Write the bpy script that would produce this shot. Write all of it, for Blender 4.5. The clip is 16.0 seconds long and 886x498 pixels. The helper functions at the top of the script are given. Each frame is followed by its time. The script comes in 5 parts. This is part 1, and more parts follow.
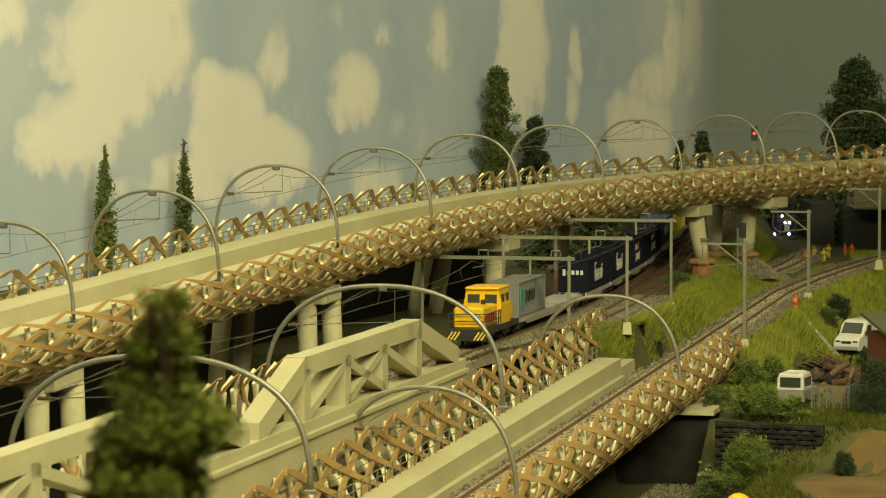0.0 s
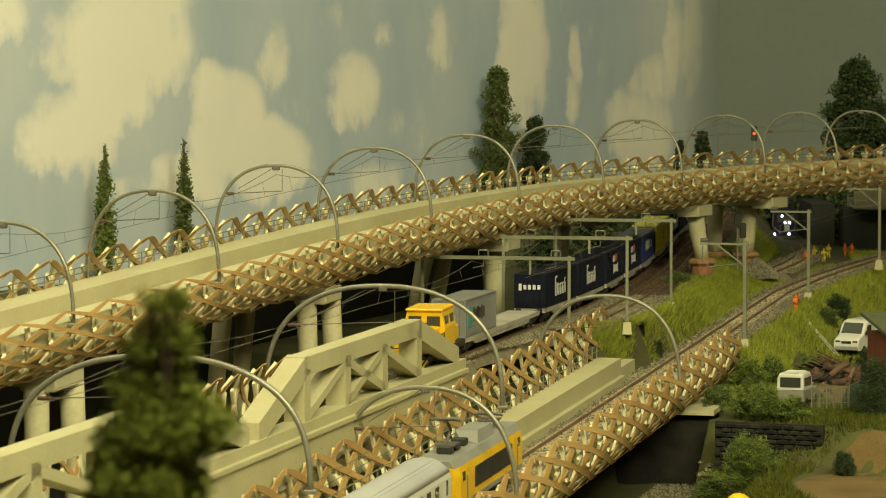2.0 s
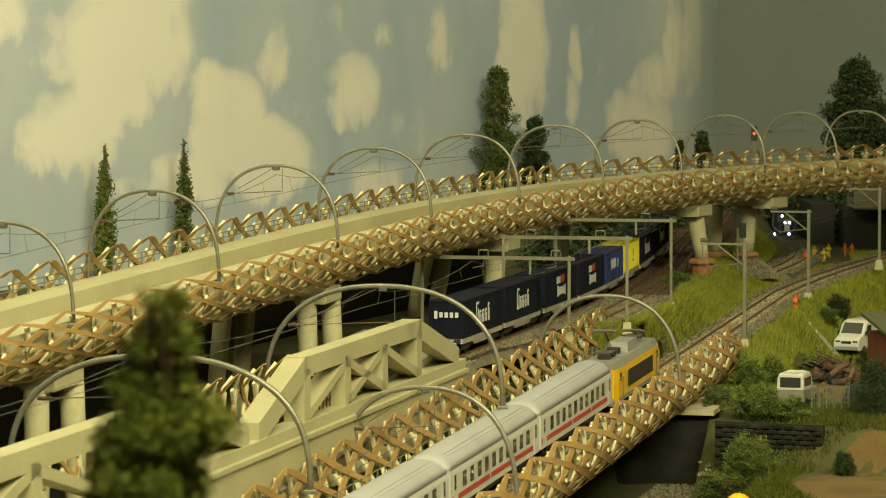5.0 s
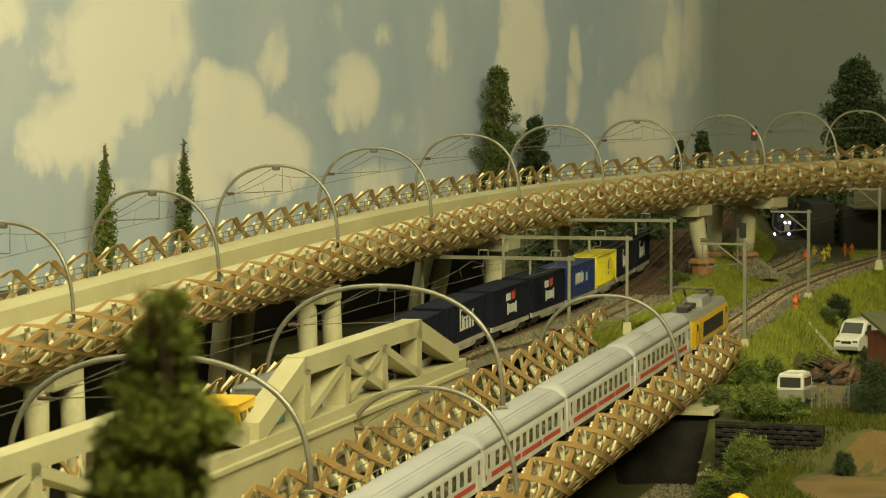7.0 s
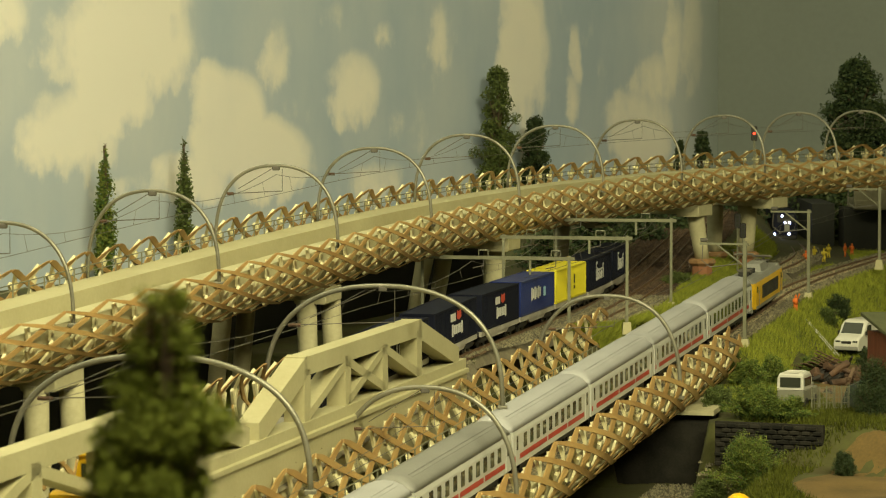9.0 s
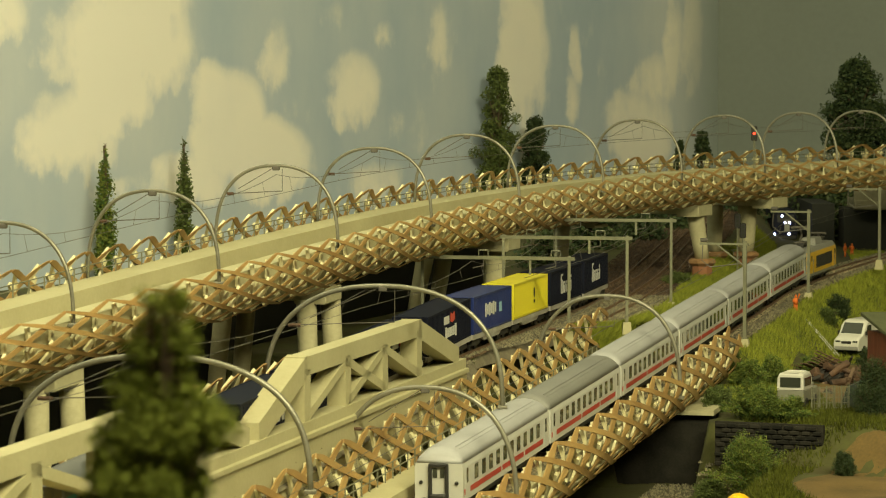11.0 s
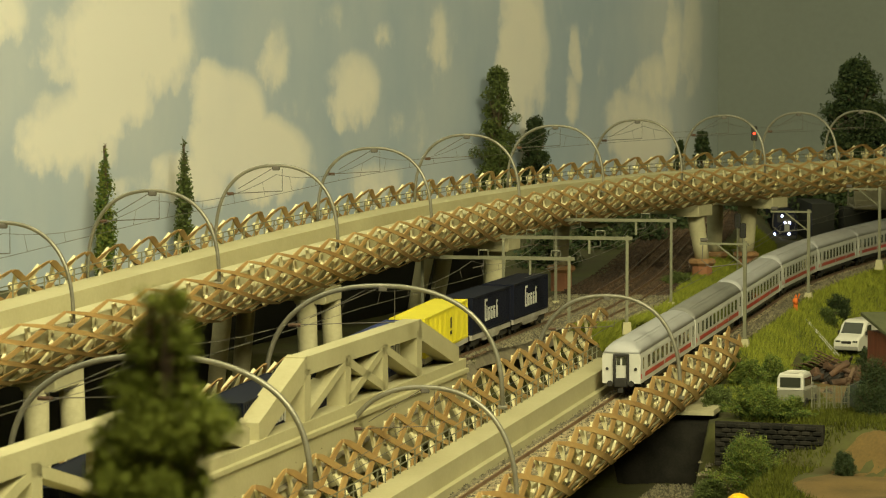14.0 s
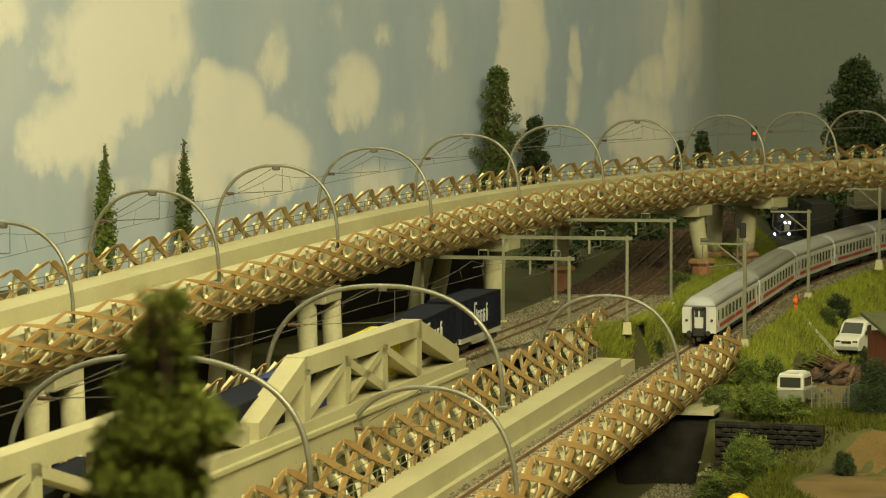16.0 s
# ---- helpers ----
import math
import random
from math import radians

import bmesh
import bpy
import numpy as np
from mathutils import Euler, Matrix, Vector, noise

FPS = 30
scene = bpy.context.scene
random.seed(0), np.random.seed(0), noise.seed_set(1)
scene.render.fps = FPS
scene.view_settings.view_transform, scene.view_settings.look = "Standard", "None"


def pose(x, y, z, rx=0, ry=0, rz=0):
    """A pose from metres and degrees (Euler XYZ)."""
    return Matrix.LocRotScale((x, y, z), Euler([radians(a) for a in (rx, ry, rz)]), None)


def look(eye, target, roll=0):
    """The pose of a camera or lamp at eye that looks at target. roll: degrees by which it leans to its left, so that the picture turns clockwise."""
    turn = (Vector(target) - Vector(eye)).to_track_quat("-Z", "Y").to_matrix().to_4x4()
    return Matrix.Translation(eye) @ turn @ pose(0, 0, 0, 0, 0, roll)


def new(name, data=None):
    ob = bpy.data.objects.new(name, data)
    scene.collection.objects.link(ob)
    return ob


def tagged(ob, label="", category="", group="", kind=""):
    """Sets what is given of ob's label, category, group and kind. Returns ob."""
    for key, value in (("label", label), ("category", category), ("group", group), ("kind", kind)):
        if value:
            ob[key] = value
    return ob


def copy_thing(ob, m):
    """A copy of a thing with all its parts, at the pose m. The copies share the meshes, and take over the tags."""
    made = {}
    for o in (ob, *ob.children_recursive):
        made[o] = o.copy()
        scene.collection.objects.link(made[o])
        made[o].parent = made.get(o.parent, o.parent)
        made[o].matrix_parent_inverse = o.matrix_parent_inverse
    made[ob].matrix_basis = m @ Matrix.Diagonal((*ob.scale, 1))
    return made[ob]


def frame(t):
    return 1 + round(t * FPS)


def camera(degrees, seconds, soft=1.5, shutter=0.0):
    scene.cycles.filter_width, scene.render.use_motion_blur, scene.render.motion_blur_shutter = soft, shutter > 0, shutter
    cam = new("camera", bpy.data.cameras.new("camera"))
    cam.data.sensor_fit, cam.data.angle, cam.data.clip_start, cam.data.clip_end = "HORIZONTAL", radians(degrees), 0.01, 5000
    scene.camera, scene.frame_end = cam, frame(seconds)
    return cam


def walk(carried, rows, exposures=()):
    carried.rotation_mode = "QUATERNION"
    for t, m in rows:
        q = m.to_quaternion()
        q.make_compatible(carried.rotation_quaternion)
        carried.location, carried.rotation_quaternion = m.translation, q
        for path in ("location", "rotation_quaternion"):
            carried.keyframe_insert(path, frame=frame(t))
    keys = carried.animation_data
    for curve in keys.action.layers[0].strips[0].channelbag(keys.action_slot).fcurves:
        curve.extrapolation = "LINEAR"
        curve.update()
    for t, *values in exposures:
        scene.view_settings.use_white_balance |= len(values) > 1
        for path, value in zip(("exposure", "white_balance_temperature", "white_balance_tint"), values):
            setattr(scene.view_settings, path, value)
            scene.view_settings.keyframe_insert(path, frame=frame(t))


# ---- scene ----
cam = camera(15.318, 16.0, soft=1.1)
EYE = (0.0, 0.0, 0.283)
PITCH = 3.25
view = pose(*EYE, 90 - PITCH, 0, 0)
walk(cam, [(0.0, view), (16.0, view)], exposures=[(0.0, 0.0, 6500, 10), (16.0, 0.0, 6500, 10)])
cam.data.dof.use_dof = True
cam.data.dof.focus_distance = 2.75
cam.data.dof.aperture_fstop = 56.0

# ---- light: a room with ceiling tubes ----
world = bpy.data.worlds.new("room_air")
scene.world = world
world.use_nodes = True
world.node_tree.nodes["Background"].inputs[0].default_value = (1.0, 0.9, 0.6, 1)
world.node_tree.nodes["Background"].inputs[1].default_value = 0.02
WARM = (1.0, 0.93, 0.54)


def lamp(name, eye, target, power, sx, sy):
    data = bpy.data.lights.new(name, "AREA")
    data.shape, data.size, data.size_y = "RECTANGLE", sx, sy
    data.energy, data.color = power, WARM
    ob = new(name, data)
    ob.matrix_world = look(eye, target)
    return ob


lamp("ceiling_tube_lamp", (0.75, 0.4, 1.73), (0.1, 3.5, 0.2), 124, 1.8, 0.3)
lamp("ceiling_tube_lamp", (-0.5, 1.9, 1.75), (-0.1, 3.6, 0.2), 26, 1.4, 0.25)

# ---- mesh tools; lengths in cm ----
U = 0.01


def cm(x, y, z, rx=0, ry=0, rz=0):
    return pose(x * U, y * U, z * U, rx, ry, rz)


class Geo:
    def __init__(self):
        self.v, self.f = [], []

    def add(self, vs, fs):
        n = len(self.v)
        self.v += [tuple(p) for p in vs]
        self.f += [tuple(i + n for i in q) for q in fs]
        return self

    def box(self, cx, cy, cz, sx, sy, sz, m=None, b=0.0):
        hx, hy, hz = sx / 2, sy / 2, sz / 2
        if b <= 0:
            vs = [Vector((cx + i * hx, cy + j * hy, cz + k * hz)) for k in (-1, 1) for j in (-1, 1) for i in (-1, 1)]
            fs = [(0, 2, 3, 1), (4, 5, 7, 6), (0, 1, 5, 4), (2, 6, 7, 3), (0, 4, 6, 2), (1, 3, 7, 5)]
        else:
            ring = [(hx - b, hy), (hx, hy - b), (hx, -hy + b), (hx - b, -hy), (-hx + b, -hy), (-hx, -hy + b), (-hx, hy - b), (-hx + b, hy)][::-1]
            inner = [(x * (1 - b / hx), y * (1 - b / hy)) for x, y in ring]
            rows = [(inner, -hz), (ring, -hz + b), (ring, hz - b), (inner, hz)]
            vs = [Vector((cx + x, cy + y, cz + z)) for r, z in rows for x, y in r]
            fs = [tuple(range(7, -1, -1)), tuple(range(24, 32))]
            fs += [(r * 8 + i, r * 8 + (i + 1) % 8, r * 8 + 8 + (i + 1) % 8, r * 8 + 8 + i) for r in range(3) for i in range(8)]
        if m is not None:
            vs = [m @ p for p in vs]
        return self.add(vs, fs)

    def prism(self, poly, axis, a, b):
        """poly: 2D outline, counter-clockwise; axis x: (y, z) outline from x=a to b; y: (x, z); z: (x, y)."""
        put = {"x": lambda p, t: (t, p[0], p[1]), "y": lambda p, t: (p[0], t, p[1]), "z": lambda p, t: (p[0], p[1], t)}[axis]
        n = len(poly)
        vs = [put(p, a) for p in poly] + [put(p, b) for p in poly]
        fs = [tuple(range(n))[::-1], tuple(range(n, 2 * n))] + [(i, (i + 1) % n, n + (i + 1) % n, n + i) for i in range(n)]
        return self.add(vs, fs)

    def tube(self, pts, r, n=6, close=True):
        pts = [Vector(p) for p in pts]
        rr = r if isinstance(r, (list, tuple)) else [r] * len(pts)
        base, vs = None, []
        for i, p in enumerate(pts):
            t = (pts[min(i + 1, len(pts) - 1)] - pts[max(i - 1, 0)]).normalized()
            if base is None:
                base = t.orthogonal().normalized()
            base = (base - t * base.dot(t)).normalized()
            side = t.cross(base)
            vs += [p + (base * math.cos(k * math.tau / n) + side * math.sin(k * math.tau / n)) * rr[i] for k in range(n)]
        m = len(pts)
        fs = [(i * n + k, i * n + (k + 1) % n, i * n + n + (k + 1) % n, i * n + n + k) for i in range(m - 1) for k in range(n)]
        if close:
            fs += [tuple(range(n))[::-1], tuple(range((m - 1) * n, m * n))]
        return self.add(vs, fs)

    def sweep(self, rows):
        """rows: equal rings of points; closed across, capped at the ends."""
        n = len(rows[0])
        vs = [p for r in rows for p in r]
        fs = [(i * n + k, i * n + (k + 1) % n, i * n + n + (k + 1) % n, i * n + n + k) for i in range(len(rows) - 1) for k in range(n)]
        fs += [tuple(range(n))[::-1], tuple(range((len(rows) - 1) * n, len(rows) * n))]
        return self.add(vs, fs)

    def bar(self, a, b, w, h, upv=(0, 0, 1)):
        a, b, upv = Vector(a), Vector(b), Vector(upv)
        t = (b - a).normalized()
        s = t.cross(upv)
        s = s.normalized() if s.length > 1e-4 else t.orthogonal().normalized()
        q = s.cross(t)
        ring = [(-w / 2, -h / 2), (w / 2, -h / 2), (w / 2, h / 2), (-w / 2, h / 2)]
        return self.sweep([[p + s * i + q * j for i, j in ring] for p in (a, b)])

    def mesh(self, name, smooth=False):
        me = bpy.data.meshes.new(name)
        me.from_pydata([(x * U, y * U, z * U) for x, y, z in self.v], [], self.f)
        me.validate()
        bm = bmesh.new()
        bm.from_mesh(me)
        bmesh.ops.recalc_face_normals(bm, faces=bm.faces)
        bm.to_mesh(me)
        bm.free()
        if smooth:
            me.polygons.foreach_set("use_smooth", [True] * len(me.polygons))
        return me


def thing(name, m, label, category, group="", kind=""):
    ob = new(name)
    ob.empty_display_size = 0.01
    ob.matrix_world = m
    return tagged(ob, label, category, group, kind)


def part(name, geo, mat, parent=None, label="", smooth=False, m=None):
    me = geo.mesh(name, smooth) if isinstance(geo, Geo) else geo
    if not me.materials:
        me.materials.append(mat)
    ob = new(name, me)
    if parent:
        ob.parent = parent
    if m is not None:
        ob.matrix_basis = m
    return tagged(ob, label)


def solo(name, geo, mat, label, category, group="", kind="", smooth=False, m=None):
    ob = part(name, geo, mat, None, "", smooth, m)
    return tagged(ob, label, category, group, kind)


# ---- materials ----
def material(name, base, rough=0.6, var=0.12, scale=40.0, fine=400.0, bump=0.1, metal=0.0, second=None, spec=0.5, island=0.0, objrand=0.0):
    mt = bpy.data.materials.new(name)
    mt.use_nodes = True
    nt = mt.node_tree
    nd, ln = nt.nodes, nt.links
    bs = nd["Principled BSDF"]
    bs.inputs["Roughness"].default_value, bs.inputs["Metallic"].default_value = rough, metal
    bs.inputs["Specular IOR Level"].default_value = spec
    tc = nd.new("ShaderNodeTexCoord")

    def noise_node(sc, det):
        n = nd.new("ShaderNodeTexNoise")
        n.inputs["Scale"].default_value, n.inputs["Detail"].default_value = sc, det
        ln.new(tc.outputs["Object"], n.inputs["Vector"])
        return n
    big, small = noise_node(scale, 4), noise_node(fine, 3)
    second = second or tuple(c * (1 - 2.2 * var) for c in base)
    mix = nd.new("ShaderNodeMix")
    mix.data_type = "RGBA"
    mix.inputs["A"].default_value, mix.inputs["B"].default_value = (*base, 1), (*second, 1)
    add = nd.new("ShaderNodeMath")
    add.operation = "MULTIPLY_ADD"
    ln.new(small.outputs["Fac"], add.inputs[0])
    add.inputs[1].default_value = 0.4
    ln.new(big.outputs["Fac"], add.inputs[2])
    ramp = nd.new("ShaderNodeMapRange")
    ramp.inputs["From Min"].default_value, ramp.inputs["From Max"].default_value = 0.45, 0.95
    last = add.outputs[0]
    if island or objrand:
        src = nd.new("ShaderNodeNewGeometry").outputs["Random Per Island"] if island else nd.new("ShaderNodeObjectInfo").outputs["Random"]
        ma = nd.new("ShaderNodeMath")
        ma.operation = "MULTIPLY_ADD"
        ln.new(src, ma.inputs[0])
        ma.inputs[1].default_value = island or objrand
        ln.new(last, ma.inputs[2])
        sub = nd.new("ShaderNodeMath")
        sub.operation = "SUBTRACT"
        ln.new(ma.outputs[0], sub.inputs[0])
        sub.inputs[1].default_value = (island or objrand) / 2
        last = sub.outputs[0]
    ln.new(last, ramp.inputs["Value"])
    ln.new(ramp.outputs["Result"], mix.inputs["Factor"])
    ln.new(mix.outputs["Result"], bs.inputs["Base Color"])
    if bump:
        bp = nd.new("ShaderNodeBump")
        bp.inputs["Strength"].default_value, bp.inputs["Distance"].default_value = bump, 0.001
        ln.new(small.outputs["Fac"], bp.inputs["Height"])
        ln.new(bp.outputs["Normal"], bs.inputs["Normal"])
    return mt


def glow(name, colour, strength):
    mt = bpy.data.materials.new(name)
    mt.use_nodes = True
    bs = mt.node_tree.nodes["Principled BSDF"]
    bs.inputs["Base Color"].default_value = (*colour, 1)
    bs.inputs["Emission Color"].default_value = (*colour, 1)
    bs.inputs["Emission Strength"].default_value = strength
    return mt


CONC = material("painted_concrete", (0.49, 0.46, 0.275), 0.75, 0.10, 14, 350, 0.12, second=(0.40, 0.365, 0.205))
CONC2 = material("pier_concrete", (0.50, 0.47, 0.29), 0.8, 0.12, 18, 300, 0.15, second=(0.34, 0.31, 0.185))
WOOD = material("brown_card_lattice", (0.42, 0.275, 0.098), 0.6, 0.15, 30, 500, 0.1, objrand=0.4, second=(0.31, 0.185, 0.06))
CREAM = material("cream_plastic_rib", (0.80, 0.75, 0.47), 0.5, 0.08, 40, 500, 0.06, objrand=0.25, second=(0.66, 0.59, 0.34))
STEEL = material("galvanised_steel", (0.31, 0.30, 0.24), 0.42, 0.12, 60, 600, 0.08, metal=0.5, second=(0.21, 0.20, 0.15))
MAST = material("grey_green_mast_paint", (0.20, 0.20, 0.13), 0.5, 0.12, 60, 600, 0.08, second=(0.13, 0.13, 0.085))
WIRE = material("dark_wire", (0.12, 0.11, 0.09), 0.5, 0.1)
IRON = material("rusty_rail", (0.24, 0.15, 0.085), 0.5, 0.2, 50, 500, 0.15, metal=0.3, second=(0.14, 0.08, 0.045))
SLEEPER = material("sleeper_concrete", (0.44, 0.37, 0.22), 0.85, 0.15, 60, 500, 0.2, objrand=0.5, second=(0.27, 0.21, 0.13))
STONE = material("grey_ballast", (0.23, 0.205, 0.125), 0.9, 0.2, 120, 900, 0.3, island=0.9, second=(0.085, 0.075, 0.05))
SILVER = material("light_grey_coach_roof", (0.42, 0.425, 0.43), 0.55, 0.06, 20, 400, 0.03, second=(0.36, 0.36, 0.365))
GREYROOF = material("dark_grey_coach_roof", (0.25, 0.25, 0.23), 0.5, 0.08, 20, 400, 0.05)
WHITE = material("coach_light_grey_paint", (0.60, 0.60, 0.55), 0.4, 0.05, 20, 400, 0.03)
RED = material("coach_red_stripe", (0.50, 0.045, 0.03), 0.4, 0.08, 20, 400, 0.03)
GLASS = material("dark_window_glass", (0.05, 0.055, 0.042), 0.08, 0.1, 30, 300, 0.0)
BLACK = material("black_underframe", (0.028, 0.027, 0.024), 0.6, 0.2, 60, 500, 0.1, second=(0.015, 0.014, 0.012))
YELLOW = material("loco_yellow_paint", (0.80, 0.50, 0.012), 0.38, 0.06, 20, 400, 0.03, second=(0.68, 0.40, 0.01))
LOCOGREY = material("loco_grey_roof", (0.27, 0.27, 0.24), 0.5, 0.1, 30, 400, 0.05)
NAVY = material("navy_container_paint", (0.006, 0.008, 0.021), 0.6, 0.15, 25, 300, 0.05, second=(0.009, 0.010, 0.018), spec=0.12)
BLUE = material("blue_container_paint", (0.015, 0.03, 0.16), 0.4, 0.12, 25, 300, 0.05)
LEMON = material("lemon_container_paint", (0.75, 0.66, 0.03), 0.42, 0.08, 25, 300, 0.05)
GREYBOX = material("grey_container_paint", (0.20, 0.205, 0.195), 0.45, 0.1, 25, 300, 0.05)
WAGON = material("light_grey_wagon_frame", (0.52, 0.51, 0.46), 0.5, 0.15, 40, 400, 0.1, second=(0.32, 0.29, 0.24))
LETTER = material("white_lettering", (0.62, 0.62, 0.58), 0.5, 0.04)
REDLOGO = material("red_logo_paint", (0.55, 0.06, 0.03), 0.5, 0.05)
ORANGE = material("orange_workwear", (0.75, 0.17, 0.02), 0.7, 0.1, 100, 800, 0.1)
VEST = material("yellow_workwear", (0.7, 0.55, 0.05), 0.7, 0.1, 100, 800, 0.1)
GRASS = material("static_grass", (0.27, 0.295, 0.024), 0.85, 0.2, 30, 300, 0.1, island=0.8, second=(0.13, 0.155, 0.011))
LEAF = material("foliage_green", (0.115, 0.15, 0.03), 0.7, 0.2, 25, 300, 0.1, island=0.9, second=(0.05, 0.075, 0.015))
LEAF2 = material("foliage_dark", (0.045, 0.066, 0.016), 0.7, 0.2, 25, 300, 0.1, island=0.9, second=(0.015, 0.035, 0.008))
LEAF3 = material("foliage_fresh", (0.17, 0.20, 0.028), 0.9, 0.2, 25, 300, 0.1, island=0.9, second=(0.05, 0.10, 0.015))
FRONTLEAF = material("foliage_olive", (0.20, 0.235, 0.04), 0.85, 0.2, 25, 300, 0.1, island=0.9, second=(0.10, 0.12, 0.02), spec=0.1)
# darker copy of the grass; the cutting's dim light is in its colour
DARKGRASS = material("shade_darkened_grass", (0.105, 0.12, 0.018), 0.9, 0.2, 30, 300, 0.1, island=0.8, second=(0.05, 0.055, 0.009), spec=0.1)
BARK = material("bark_brown", (0.12, 0.08, 0.05), 0.9, 0.2, 80, 500, 0.3)
BRICK = material("red_brown_brick", (0.30, 0.13, 0.06), 0.8, 0.2, 60, 500, 0.2, objrand=0.5, second=(0.2, 0.085, 0.04))
# dark stone and brick; its near-black also holds the abutment's shade
DARKBRICK = material("black_brick_with_shade", (0.03, 0.028, 0.022), 0.9, 0.2, 60, 500, 0.2, objrand=0.8, second=(0.012, 0.012, 0.01), spec=0.15)
RUST = material("rusty_scrap", (0.14, 0.075, 0.04), 0.7, 0.25, 60, 500, 0.2, second=(0.05, 0.03, 0.02))
CARWHITE = material("white_car_paint", (0.62, 0.61, 0.54), 0.25, 0.04, 30, 300, 0.02)
CARKHAKI = material("pale_grey_jeep_paint", (0.24, 0.24, 0.18), 0.5, 0.1, 30, 300, 0.05)
SHED = material("red_brown_boards", (0.20, 0.06, 0.03), 0.7, 0.15, 40, 400, 0.15, objrand=0.4)
# almost black: the shade under and behind the flyover is in this colour
DARKWALL = material("dark_wall_with_shade", (0.022, 0.024, 0.018), 0.85, 0.3, 12, 200, 0.1, second=(0.010, 0.010, 0.008))

# ---- the lines of the tracks, in cm ----
H_B, G_B = math.atan2(0.24855, 0.96809), 0.0325


def build_line_b():
    x, y, z, h = -26.2, 111.1, -4.65, H_B
    rows = []
    for i in range(100, 541):
        rows.append((x, y, z, h))
        if i >= 352:
            h += 1 / 650
        x, y, z = x + math.sin(h), y + math.cos(h), z + (G_B if i < 352 else 0.003)
    return rows


LINE_B = build_line_b()


def on_b(s, o=0.0, z=0.0):
    """A point beside the front line: s along it, o to its right, z above its rails."""
    i = max(0, min(len(LINE_B) - 2, int(math.floor(s - 100))))
    k = s - 100 - i
    a, b = LINE_B[i], LINE_B[i + 1]
    px, py, pz, h = [p + (q - p) * k for p, q in zip(a, b)]
    return Vector((px + o * math.cos(h), py - o * math.sin(h), pz + z))


H_A = math.atan(0.231)


def build_line_a():
    """Heading and place of the freight line from s = -160 on: it bends gently away past the yard and then climbs."""
    x, y, z = 3.53 - 160 * math.sin(H_A), 271.5 - 160 * math.cos(H_A), 5.3
    rows = []
    for i in range(-160, 221):
        h = H_A - 0.062 * max(0.0, min(1.0, (i - 32) / 26))
        rows.append((x, y, z, h))
        x, y, z = x + math.sin(h), y + math.cos(h), z + (0.034 if i > 88 else 0.0)
    return rows


LINE_A = build_line_a()


def on_a(s, o=0.0, z=0.0):
    """The same for the freight line; s = 0 beside the near end of its bridge."""
    i = max(0, min(len(LINE_A) - 2, int(math.floor(s + 160))))
    k = s + 160 - i
    px, py, pz, h = [p + (q - p) * k for p, q in zip(LINE_A[i], LINE_A[i + 1])]
    return Vector((px + o * math.cos(h), py - o * math.sin(h), pz + z))


def on_at(s, o=0.0, z=0.0):
    """The freight track itself: it falls gently on the bridge."""
    return on_a(s, o, z - 0.031 * max(0.0, -14.0 - s))


def on_v(s, o=0.0, z=0.0):
    """The same for the flyover; s is the distance into the room."""
    t = (s - 300) / 100
    x = ((8.169 * t + 6.659) * t + 32.828) * t + 0.513
    dx = ((3 * 8.169 * t + 2 * 6.659) * t + 32.828) / 100
    zz = ((0.659 * t - 1.811) * t + 1.981) * t + 14.866
    h = math.atan(dx)
    return Vector((x + o * math.cos(h), s - o * math.sin(h), zz + z))


